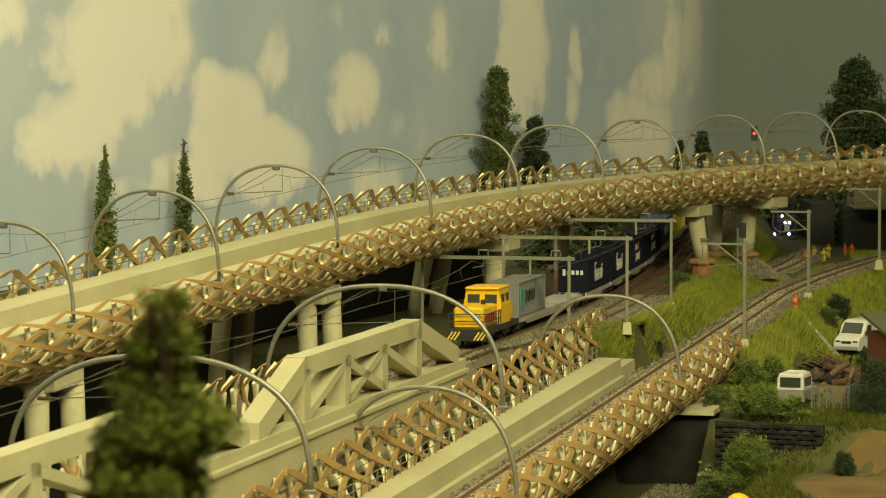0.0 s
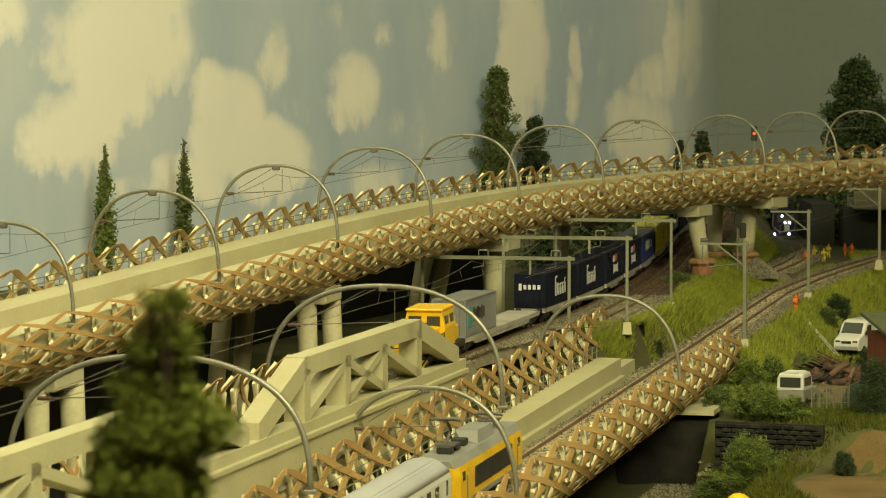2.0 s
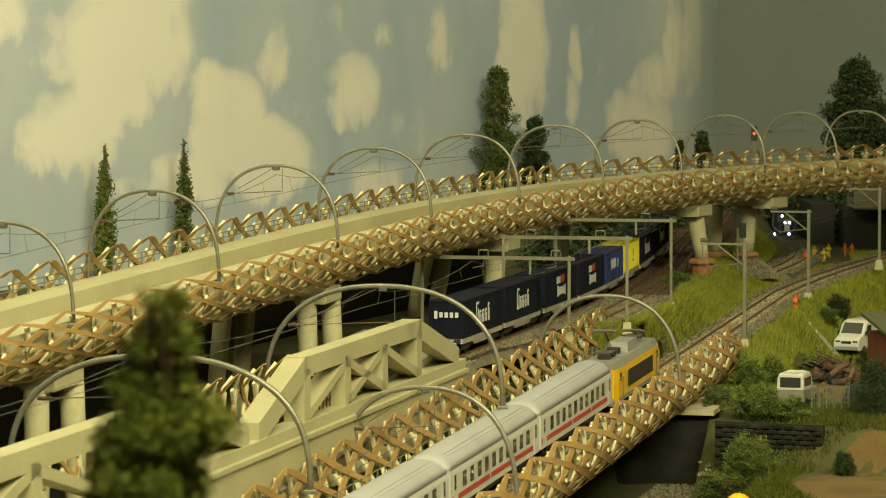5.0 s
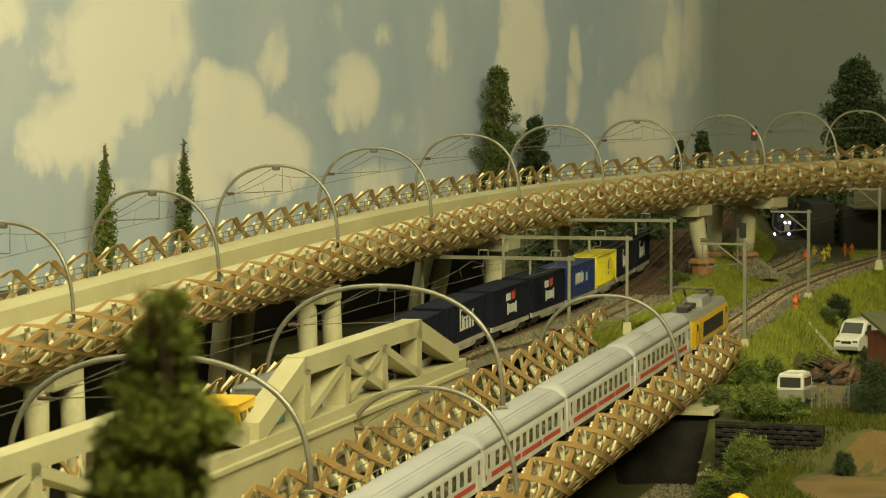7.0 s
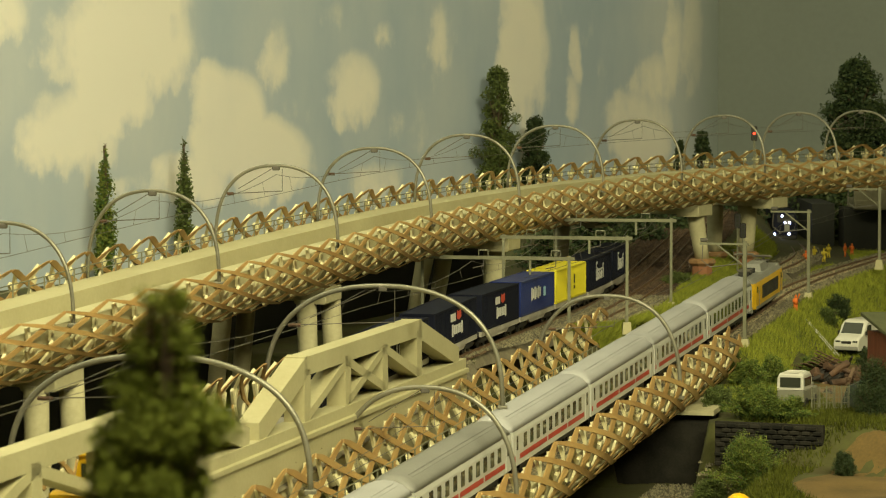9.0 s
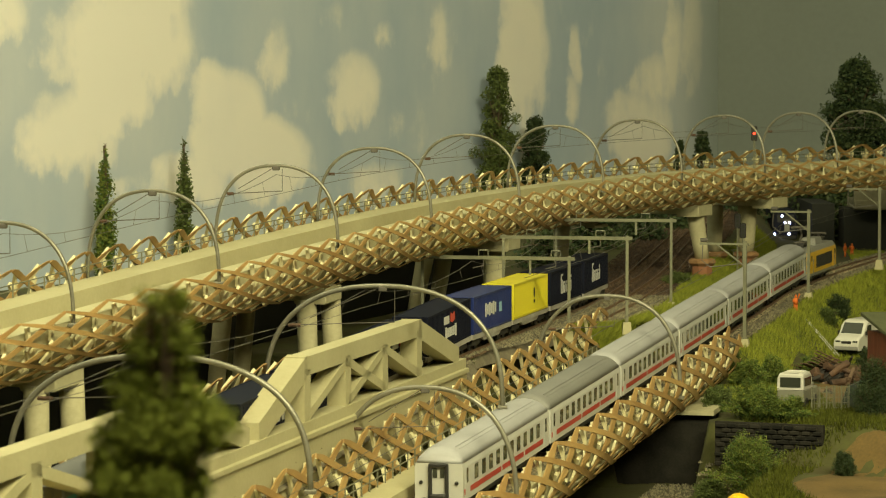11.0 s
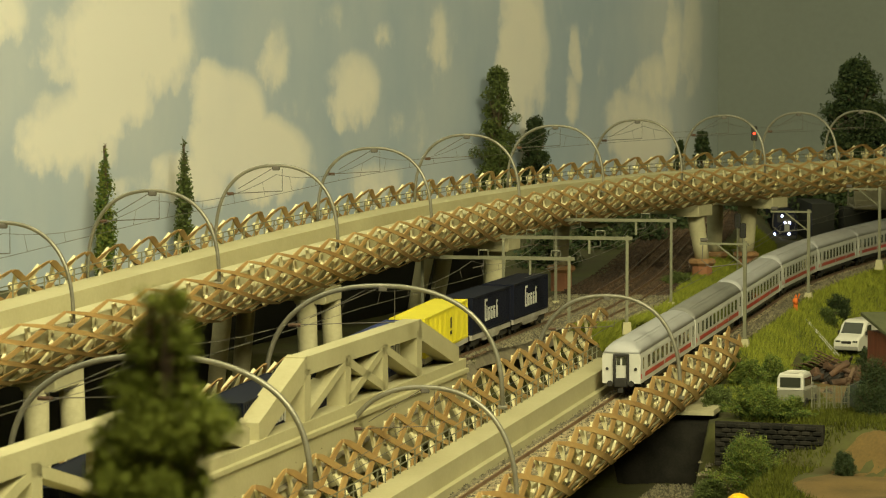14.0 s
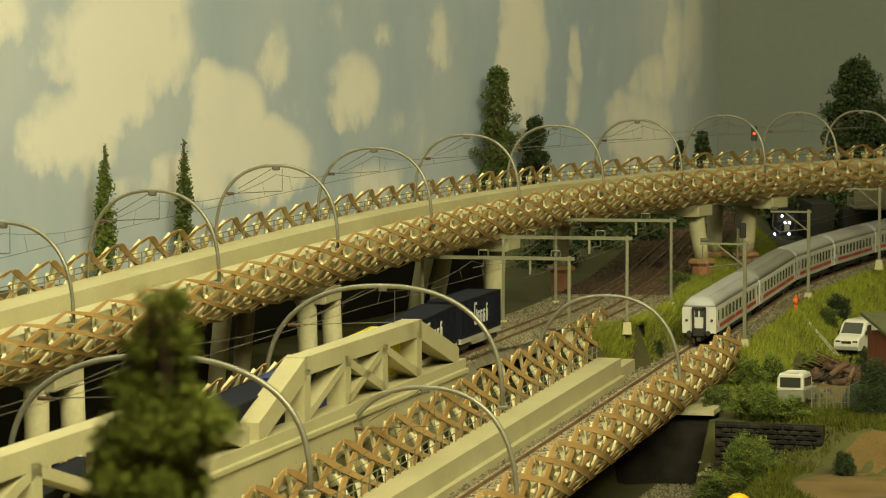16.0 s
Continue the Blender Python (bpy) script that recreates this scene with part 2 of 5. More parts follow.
# ---- the room and its painted backdrop ----
def sky_material():
    mt = bpy.data.materials.new("painted_cloud_sky")
    mt.use_nodes = True
    nt = mt.node_tree
    nd, ln = nt.nodes, nt.links
    bs = nd["Principled BSDF"]
    bs.inputs["Roughness"].default_value = 0.8
    bs.inputs["Specular IOR Level"].default_value = 0.2
    tc = nd.new("ShaderNodeTexCoord")
    sep = nd.new("ShaderNodeSeparateXYZ")
    ln.new(tc.outputs["Object"], sep.inputs[0])

    def noise_fac(sc, det, stretch):
        mp = nd.new("ShaderNodeMapping")
        mp.inputs["Scale"].default_value = stretch
        ln.new(tc.outputs["Object"], mp.inputs["Vector"])
        n = nd.new("ShaderNodeTexNoise")
        n.inputs["Scale"].default_value, n.inputs["Detail"].default_value, n.inputs["Roughness"].default_value = sc, det, 0.55
        ln.new(mp.outputs[0], n.inputs["Vector"])
        return n.outputs["Fac"]

    def op(kind, a, b=None, c=None):
        m = nd.new("ShaderNodeMath")
        m.operation = kind
        for i, q in enumerate((a, b, c)):
            if q is None:
                continue
            if isinstance(q, (int, float)):
                m.inputs[i].default_value = q
            else:
                ln.new(q, m.inputs[i])
        return m.outputs[0]
    puff = noise_fac(9, 8, (0.75, 1, 0.85))
    curl = noise_fac(26, 6, (0.9, 1, 0.6))
    xx = op("ADD", sep.outputs[0], op("MULTIPLY", op("SUBTRACT", puff, 0.5), 0.10))
    zz = op("ADD", sep.outputs[2], op("MULTIPLY", op("SUBTRACT", curl, 0.5), 0.05))
    total = None
    # clouds: centre along the wall, height, half width, half height, weight (m)
    for cx, cz, rx, rz, w in CUMULUS + VEILS:
        dx = op("DIVIDE", op("SUBTRACT", xx, cx), rx)
        dz = op("DIVIDE", op("SUBTRACT", zz, cz), rz)
        d = op("ADD", op("MULTIPLY", dx, dx), op("MULTIPLY", dz, dz))
        g = op("MULTIPLY", op("MAXIMUM", op("SUBTRACT", 1.0, op("MULTIPLY", d, 0.62)), 0.0), w)
        total = g if total is None else op("SMOOTH_MAX", total, g, 0.12)
    soft = noise_fac(3.5, 5, (1, 1, 0.5))
    body = op("ADD", total, op("MULTIPLY_ADD", puff, 1.1, -0.60))
    body = op("ADD", body, op("MULTIPLY_ADD", curl, 0.70, -0.35))
    edge = nd.new("ShaderNodeMapRange")
    edge.interpolation_type = "SMOOTHSTEP"
    edge.inputs["From Min"].default_value, edge.inputs["From Max"].default_value = 0.14, 0.66
    ln.new(body, edge.inputs["Value"])
    haze = op("MULTIPLY", op("MAXIMUM", op("SUBTRACT", soft, 0.36), 0.0), 0.9)
    fac = op("ADD", op("MULTIPLY", edge.outputs["Result"], op("MULTIPLY_ADD", puff, 0.5, 0.62)), haze)
    ramp = nd.new("ShaderNodeValToRGB")
    e = ramp.color_ramp.elements
    e[0].position, e[0].color = 0.0, (0.46, 0.56, 0.68, 1)
    e[1].position, e[1].color = 1.0, (0.97, 0.94, 0.86, 1)
    m1 = ramp.color_ramp.elements.new(0.45)
    m1.color = (0.80, 0.81, 0.80, 1)
    ln.new(fac, ramp.inputs[0])
    # greys and darkens towards the corner: the weaker light is in the colour
    fade = nd.new("ShaderNodeMapRange")
    fade.interpolation_type = "SMOOTHSTEP"
    fade.inputs["From Min"].default_value, fade.inputs["From Max"].default_value = 2.36, 2.64
    ln.new(sep.outputs[0], fade.inputs["Value"])
    blend = nd.new("ShaderNodeMix")
    blend.data_type = "RGBA"
    blend.inputs["B"].default_value = (0.31, 0.355, 0.34, 1)
    ln.new(fade.outputs["Result"], blend.inputs["Factor"])
    ln.new(ramp.outputs[0], blend.inputs["A"])
    ln.new(blend.outputs["Result"], bs.inputs["Base Color"])
    return mt


# the wall: from its near end, in its own space x runs along it
WALL_A, WALL_B = Vector((-76.0, 280.0, 0.0)), Vector((42.5, 510.0, 0.0))
WALL_DIR = (WALL_B - WALL_A).normalized()
WALL_LEN = (WALL_B - WALL_A).length
CUMULUS = [
    (0.889, 0.298, 0.146, 0.067, 1.0), (0.921, 0.348, 0.114, 0.037, 1.0), (0.791, 0.205, 0.091, 0.051, 0.9), (0.868, 0.243, 0.095, 0.043, 0.8),
    (1.005, 0.308, 0.042, 0.06, 0.6), (1.123, 0.208, 0.088, 0.071, 1.1), (1.188, 0.167, 0.124, 0.05, 1.0), (1.08, 0.248, 0.047, 0.039, 0.8),
    (1.059, 0.148, 0.067, 0.035, 0.8), (1.419, 0.248, 0.075, 0.052, 0.72), (1.897, 0.294, 0.081, 0.115, 0.9), (1.906, 0.183, 0.071, 0.054, 0.5),
    (2.288, 0.18, 0.123, 0.07, 0.85), (2.327, 0.25, 0.093, 0.054, 0.7), (2.41, 0.317, 0.047, 0.072, 0.62), (2.485, 0.326, 0.048, 0.111, 0.6),
]
VEILS = [
    (0.681, 0.332, 0.041, 0.035, 0.55), (1.225, 0.293, 0.05, 0.05, 0.5), (0.998, 0.157, 0.036, 0.028, 0.45), (1.499, 0.318, 0.03, 0.021, 0.45),
    (1.464, 0.135, 0.111, 0.028, 0.55), (1.646, 0.312, 0.06, 0.055, 0.42), (2.073, 0.287, 0.023, 0.052, 0.55), (2.051, 0.232, 0.037, 0.044, 0.55),
    (0.866, 0.148, 0.067, 0.018, 0.45), (1.369, 0.338, 0.042, 0.027, 0.3), (1.734, 0.32, 0.033, 0.044, 0.3), (1.56, 0.204, 0.061, 0.064, 0.25),
]
SKY = sky_material()
rz_wall = math.degrees(math.atan2(WALL_DIR.y, WALL_DIR.x))
solo("wall_north", Geo().box(WALL_LEN / 2 - 40, 1.5, 60, WALL_LEN + 80, 3, 240), SKY, "sky-blue wall painted with cream clouds", "wall", kind="structure",
     m=cm(WALL_A.x, WALL_A.y, 0, 0, 0, rz_wall))
# grey-green, made darker to carry the weaker light past the corner
GREYWALL = material("grey_green_wall_dimmed", (0.185, 0.212, 0.193), 0.8, 0.08, 3, 100, 0.05)
solo("wall_east", Geo().box(80, 1.5, 60, 160, 3, 240), GREYWALL, "plain grey-green wall, darkened in colour where less light falls", "wall", kind="structure", m=cm(42.5, 510, 0, 0, 0, -14))
ROOM = material("room_plaster", (0.42, 0.40, 0.34), 0.8, 0.08, 3, 100, 0.05)
solo("wall_south", Geo().box(0, -151.5, 60, 700, 3, 240), ROOM, "plain plaster wall of the room", "wall", kind="structure")
solo("wall_west", Geo().box(-301.5, 180, 60, 3, 660, 240), ROOM, "plain plaster wall of the room", "wall", kind="structure")
solo("wall_far_east", Geo().box(301.5, 180, 60, 3, 660, 240), ROOM, "plain plaster wall of the room", "wall", kind="structure")
solo("ceiling", Geo().box(0, 180, 181.5, 700, 680, 3), ROOM, "plain plaster ceiling of the room", "ceiling", kind="structure")
solo("floor", Geo().box(0, 180, -61.5, 700, 680, 3), ROOM, "plain grey room floor", "floor", kind="structure")


# ---- the modelled ground, one sheet ----
def smooth01(t):
    t = max(0.0, min(1.0, t))
    return t * t * (3 - 2 * t)


def rel_b(x, y):
    """s and offset from the front line."""
    s = 200 + ((x + 1.38) * 0.24855 + (y - 207.94) * 0.96809)
    for _ in range(3):
        p = on_b(s)
        i = max(0, min(440, int(s - 100)))
        h = LINE_B[i][3]
        s += (x - p.x) * math.sin(h) + (y - p.y) * math.cos(h)
        s = max(101, min(538, s))
    p = on_b(s)
    return s, (x - p.x) * math.cos(h) - (y - p.y) * math.sin(h), p.z


def rel_a(x, y):
    s = (x - 3.53) * math.sin(H_A) + (y - 271.5) * math.cos(H_A)
    for _ in range(2):
        s = max(-159.0, min(218.0, s))
        h = LINE_A[int(s) + 160][3]
        p = on_a(s)
        s += (x - p.x) * math.sin(h) + (y - p.y) * math.cos(h)
    return s, (x - p.x) * math.cos(h) - (y - p.y) * math.sin(h), p.z


def yard_edge(s):
    """The front edge of the freight yard's level ground."""
    return 2.6 + 1.6 * smooth01((s + 8) / 10) + 4.2 * smooth01((s - 17) / 8) - 1.2 * smooth01((s - 45) / 40)


def ground(x, y):
    s, o, zb = rel_b(x, y)
    sa, oa, za = rel_a(x, y)
    n = noise.noise((x * 0.12, y * 0.12, 0.3))
    low = -8.0 + 0.4 * n
    # plateau of the freight yard, falling to the front line
    edge_a = yard_edge(sa)
    top_a = za - 0.55 if oa < edge_a else 4.75 + (za - 5.3) * max(0.0, 1 - (oa - edge_a) / 3)
    plat = top_a if oa < edge_a else top_a - (top_a - (zb - 0.55)) * smooth01((oa - edge_a) / max(0.5, (oa - edge_a) + (-2.6 - o)))
    if o > -2.6:
        plat = zb - 0.55
    # right of the line: bank, then the yard
    yard = -1.7 + 0.25 * n
    if y < 282:
        yard = -1.7 - 3.2 * smooth01((272 - y - 0.6 * (x - 30)) / 5)
    if o > 3.0:
        w = 7.0 + 1.0 * n
        t = smooth01((o - 3.0) / w)
        top = zb - 0.55 - 2.5 * smooth01((o - 2.6) / 0.8) * (1 - smooth01((s - 296) / 7))
        far_up = 2.2 * smooth01((s - 330) / 60)
        plat = top + (yard + far_up - top) * t + 0.5 * n * t
    # the cutting under the bridges
    edge = 271 if o > 5.6 else 279 if o > -3 else (275 if o > -9.4 else 250)
    k = smooth01((s - (edge - 4 + 1.0 * n)) / 6)
    if o > 6:
        k = max(k, smooth01((o - 8.5 - max(0, (268 - y)) * 0.06) / 5))
    z = low + (plat - low) * k
    if oa < -5:
        z = min(z, top_a) if k > 0.9 else z
    z += 17 * math.exp(-((x + 5.65) ** 2 + (y - 65) ** 2) / 300)
    return z


def build_ground():
    xs = np.concatenate([np.arange(-150, -40, 10), np.arange(-40, 70, 1.25), np.arange(70, 181, 10)])
    ys = np.concatenate([np.arange(60, 190, 8), np.arange(190, 420, 1.25), np.arange(420, 560, 6)])
    g = Geo()
    n = len(xs)
    vs = [(x, y, ground(x, y)) for y in ys for x in xs]
    fs = [(j * n + i, j * n + i + 1, j * n + n + i + 1, j * n + n + i) for j in range(len(ys) - 1) for i in range(n - 1)]
    g.v, g.f = vs, fs
    return g


def ground_material():
    mt = material("layout_scatter", (0.075, 0.085, 0.018), 0.95, 0.2, 20, 250, 0.4, second=(0.05, 0.038, 0.015))
    return mt


EARTH = ground_material()
solo("ground", build_ground(), EARTH, "modelled earth covered with scatter, banks and a cutting", "ground", kind="structure", smooth=True)


# ---- ballast beds, rails and sleepers ----
def strip(line, s0, s1, ring, step):
    n = max(1, int(math.ceil((s1 - s0) / step)))
    return [[line(s0 + (s1 - s0) * i / n, o, z) for o, z in ring] for i in range(n + 1)]


BROWNSLEEPER = material("rusty_brown_sleeper", (0.17, 0.11, 0.06), 0.85, 0.15, 60, 500, 0.2, objrand=0.5, second=(0.10, 0.06, 0.035))
BED = material("ballast_bed", (0.21, 0.185, 0.115), 0.95, 0.25, 90, 500, 0.6, second=(0.11, 0.095, 0.07))
# rust-brown ballast, with the flyover's shadow darkened into both colours
RUSTBED_DIM = material("rust_brown_bed_shade_darkened", (0.062, 0.037, 0.020), 0.95, 0.25, 90, 500, 0.6, second=(0.03, 0.018, 0.011))
RUSTSTONE_DIM = material("rust_brown_stones_shade_darkened", (0.075, 0.046, 0.026), 0.95, 0.2, 120, 900, 0.3, island=0.9, second=(0.03, 0.018, 0.011))


def track(name, line, s0, s1, label, step=6.0, pitch=0.72, z=0.0, near=(200, 330), wood=SLEEPER):
    """Rails and sleepers; sleepers are pieces of the track."""
    t = thing(name, Matrix(), label, "railway track", kind="structure")
    for o in (-0.825, 0.825):
        g = Geo().sweep(strip(line, s0, s1, [(o - 0.10, z - 0.25), (o + 0.10, z - 0.25), (o + 0.05, z - 0.06), (o + 0.05, z), (o - 0.05, z), (o - 0.05, z - 0.06)], step))
        part("rail", g, IRON, t, "rusty brown rail")
    me = Geo().box(0, 0, 0, 2.9, 0.30, 0.2).mesh("sleeper")
    me.materials.append(wood)
    rest = Geo()
    s = s0 + 0.3
    while s < s1:
        p, q = line(s, 0, z - 0.33), line(s + 0.2, 0, z - 0.33)
        m = Matrix.LocRotScale(p, Euler((0, 0, -math.atan2(q.x - p.x, q.y - p.y))), None)
        if near[0] <= s <= near[1]:
            mm = m.copy()
            mm.translation = p * U
            part("sleeper", me, wood, t, m=mm)
        else:
            rest.box(0, 0, 0, 2.9, 0.30, 0.2, m)
        s += pitch
    if rest.f:
        tagged(part("sleepers", rest, wood, t), kind="stuff")
    return t


def ballast(name, line, s0, s1, o0, o1, z, count, label, seed, bed_mat=BED, stone_mat=STONE):
    """A bed with loose stones on it."""
    rnd = random.Random(seed)
    g = Geo().sweep(strip(line, s0, s1, [(o0 - 1.2, z - 1.1), (o1 + 1.2, z - 1.1), (o1, z), (o0, z)], 5))
    bed = solo(name, g, bed_mat, label, "ballast", kind="stuff")
    st = Geo()
    for _ in range(count):
        p = line(rnd.uniform(s0, s1), rnd.uniform(o0 - 0.9, o1 + 0.9), 0)
        zz = z
        r = rnd.uniform(0.07, 0.17)
        q = [Vector((rnd.uniform(-1, 1), rnd.uniform(-1, 1), rnd.uniform(-0.3, 1))).normalized() * r * rnd.uniform(0.7, 1.2) for _ in range(2)]
        a = rnd.uniform(0, 6.28)
        c, d = math.cos(a) * r, math.sin(a) * r
        st.add([p + Vector(k) for k in ((c, d, zz), (-d, c, zz), (-c, -d, zz), (d, -c, zz), (q[0].x * 0.5, q[0].y * 0.5, zz + r * 1.1))], [(0, 1, 4), (1, 2, 4), (2, 3, 4), (3, 0, 4)])
    part("stones", st, stone_mat, bed)
    return bed


def on_a2(s, o=0.0, z=0.0):
    return on_a(s, o + 4.6 - 0.012 * s, z)


def on_yard(s, o=0.0, z=0.0):
    """The yard's bed, from its back edge at o = -4.5 to its uneven front edge at 4.5."""
    right = yard_edge(s) - 1.7
    return on_a(s, -3.6 + (o + 4.5) / 9 * (right + 3.6), z)


ballast("ballast_bed", on_b, 282, 480, -2.0, 2.4, -0.28, 9000, "grey-brown ballast under the front line", 1)
ballast("ballast_bed", on_b, 150, 284, -1.9, 2.2, -0.28, 5000, "grey-brown ballast on the front bridge", 2)
ballast("ballast_bed", on_yard, -16, 58, -4.5, 4.5, -0.28, 16000, "grey ballast of the freight yard", 3)
ballast("ballast_bed", on_yard, 58, 205, -4.5, 4.5, -0.28, 16000, "rust-brown ballast, darkened for the flyover's shade, where the yard tracks bend away", 31, RUSTBED_DIM, RUSTSTONE_DIM)
ballast("ballast_bed", on_at, -150, -15, -1.8, 1.8, -0.28, 2500, "grey ballast on the truss bridge", 4)
track("track", on_b, 150, 500, "front railway track with brown rails on tan sleepers", near=(200, 400))
track("track", on_at, -130, 205, "freight track with rusty rails on brown sleepers", near=(-20, 110), wood=BROWNSLEEPER)
track("track", on_a2, 19, 205, "second yard track with rusty rails", near=(-20, 110), wood=BROWNSLEEPER)


# ---- lattice cladding ----
def lattice(name, line, s0, s1, profile, pitch, rows, label, ribs, out=1, w=0.34, th=0.10, inset=0.4):
    """Crossing brown slats on a curved cross-section, with cream ribs behind. profile: (o, z) from top to bottom."""
    t = thing(name, Matrix(), label, "lattice cladding")
    # even arc length
    seg = [0.0]
    for a, b in zip(profile, profile[1:]):
        seg.append(seg[-1] + math.hypot(b[0] - a[0], b[1] - a[1]))
    total = seg[-1]

    def prof(q):
        d = max(0, min(1, q)) * total
        for i in range(len(seg) - 1):
            if d <= seg[i + 1] + 1e-9:
                k = (d - seg[i]) / (seg[i + 1] - seg[i])
                return (profile[i][0] + (profile[i + 1][0] - profile[i][0]) * k, profile[i][1] + (profile[i + 1][1] - profile[i][1]) * k)
        return profile[-1]

    def at(s, q, lift=0.0):
        o, z = prof(q)
        return line(s, o + out * lift, z)
    run = rows * pitch / 2
    n = 9
    i = -int(rows / 2) - 1
    while s0 + i * pitch < s1 + run:
        for sgn in (1, -1):
            a = s0 + i * pitch
            pts = []
            for j in range(n):
                q = j / (n - 1)
                s = a + sgn * run * q
                if s0 - 0.01 <= s <= s1 + 0.01:
                    pts.append((s, q))
            if len(pts) < 3:
                continue
            ring = []
            for s, q in pts:
                dq = w / 2 / total
                # the slat's width lies along the line and the section, across its run
                ds = w / 2
                c = total / math.hypot(total, run)
                d = run / math.hypot(total, run)
                lift = 0.05 * sgn
                aa = at(s - ds * c, q + sgn * dq * d, lift)
                bb = at(s + ds * c, q - sgn * dq * d, lift)
                side = line(s, 1, 0) - line(s, 0, 0)
                nn = side * out * th
                ring.append([aa, bb, bb + nn, aa + nn])
            part("slat", Geo().sweep(ring), WOOD, t)
        i += 1
    # ribs: a branching post at each crossing of the top row
    if ribs:
        k = 0
        while s0 + k * pitch / 2 <= s1 - pitch / 2:
            s = s0 + k * pitch / 2 + pitch / 4
            g = Geo()
            inn = -inset * out
            for q0, q1, ds in ribs:
                o0, z0 = prof(q0)
                o1, z1 = prof(q1)
                sg = 1 if k % 2 else -1
                side = line(s, 1, 0) - line(s, 0, 0)
                g.bar(line(s - ds * sg, o0 + inn, z0), line(s + ds * sg, o1 + inn * 1.6, z1), 0.36, 0.20, side)
            part("rib", g, CREAM, t, "cream rib")
            k += 1
    return t


RIBS = [(0.10, 0.38, -0.15), (0.38, 0.70, 0.5), (0.38, 0.70, -0.6), (0.70, 0.97, 0.2)]
RIBS_FRONT = RIBS + [(0.14, 0.55, 0.9), (0.55, 0.97, -0.9)]
RIBS_IN = [(0.10, 0.45, -0.35), (0.45, 0.98, 0.55), (0.45, 0.98, -0.6)]

# ---- flyover ----
def flyover():
    t = thing("flyover_bridge", Matrix(), "long curving concrete flyover with pale deck", "bridge")
    ring = [(-2.6, -2.7), (3.5, -2.75), (4.75, -1.3), (4.75, 0.35), (2.3, 0.35), (2.2, -1.0), (-1.7, -1.0), (-1.8, 0.4), (-4.6, 0.4), (-4.2, -1.0)]
    part("deck", Geo().sweep(strip(on_v, 175, 440, ring, 4)), CONC, t, "pale cream concrete deck")
    for o in (-0.825, 0.825):
        part("rail", Geo().sweep(strip(on_v, 175, 440, [(o - .08, -1.0), (o + .08, -1.0), (o + .05, -.7), (o - .05, -.7)], 5)), IRON, t, "brown rail")
    return t


def railing(line, s0, s1, o, z, pitch, height, label):
    t = thing("bridge_railing", Matrix(), label, "railing")
    for h in (height, height * 0.55):
        part("handrail", Geo().tube([line(s0 + (s1 - s0) * i / 40, o, z + h) for i in range(41)], 0.045, 5), MAST, t)
    s = s0
    me = Geo().box(0, 0, height / 2, 0.10, 0.12, height).mesh("post")
    me.materials.append(MAST)
    while s <= s1:
        p = line(s, o, z)
        part("post", me, MAST, t, m=cm(*p))
        s += pitch
    return t


flyover()
PROF_V = [(5.2, 1.2), (5.6, 0.3), (5.7, -0.6), (5.5, -1.5), (5.0, -2.3), (4.2, -2.95)]
lattice("lattice_cladding", on_v, 190, 432, PROF_V, 5.4, 7, "brown crossing slats along the flyover, cream ribs behind", RIBS, 1, w=0.30)
lattice("lattice_cladding", on_v, 190, 432, [(-4.9, 2.25), (-5.4, 1.5), (-5.6, 0.7), (-5.4, -0.1)], 5.4, 2, "brown zigzag slats with cream posts along the flyover's far side", [(0.12, 0.5, -0.3), (0.5, 1.0, 0.5), (0.5, 1.0, -0.5)], 1, w=0.42, inset=0.12)
railing(on_v, 195, 430, -4.3, 0.45, 2.2, 0.9, "thin grey railing along the flyover")


def arch(line, s, o0, o1, height, r, foot=0.0, label="", out=0.0):
    """A bent steel catenary arch across a bridge, with its hanging gear."""
    t = thing("catenary_arch", Matrix(), label or "bent grey steel catenary arch standing on the bridge", "catenary arch", "catenary arches")
    mid, half = (o0 + o1) / 2, (o1 - o0) / 2
    pts = []
    for i in range(41):
        a = math.pi * i / 40
        c, sn = math.cos(a), math.sin(a)
        # super-ellipse: straight legs, flat crown
        x = -math.copysign(abs(c) ** 0.88, c) * half
        z = sn ** 0.72 * height if i not in (0, 40) else 0
        pts.append(line(s, mid + x, foot + z))
    part("arch_tube", Geo().tube(pts, r, 8), STEEL, t, smooth=True)
    for o in (o0, o1):
        p = line(s, o, foot)
        part("foot_plate", Geo().box(0, 0, 0.1, 0.7, 0.7, 0.25, b=0.05), STEEL, t, m=cm(*p))
    c = line(s, mid, foot + height - 0.05)
    part("hanger_box", Geo().box(c.x, c.y, c.z - 0.16, 0.6, 0.4, 0.34, b=0.06), WIRE, t, "dark insulator box")
    g = Geo().tube([line(s, mid - half * 0.05, foot + height - 0.2), line(s, mid - half * 0.62, foot + height * 0.72)], 0.03, 5)
    g.tube([line(s, mid - half * 0.80, foot + height * 0.66), line(s, mid + half * 0.1, foot + height * 0.70)], 0.035, 5)
    g.tube([line(s, mid + half * 0.1, foot + height * 0.70), line(s, mid + half * 0.1, foot + height - 0.25)], 0.025, 5)
    part("registration_arm", g, WIRE, t)
    g = Geo().tube([line(s, mid - half * 0.80, foot + height * 0.66), line(s, mid - half * 0.70, foot + height * 0.66)], [0.13, 0.13], 6)
    part("insulator", g, RUST, t, "brown insulator")
    return t


for s in (212.8, 233.9, 257.0, 280.0, 305.1, 330.2, 352.6, 374.3, 391.3, 404.3):
    arch(on_v, s, -5.1, 5.1, 6.6, 0.135)
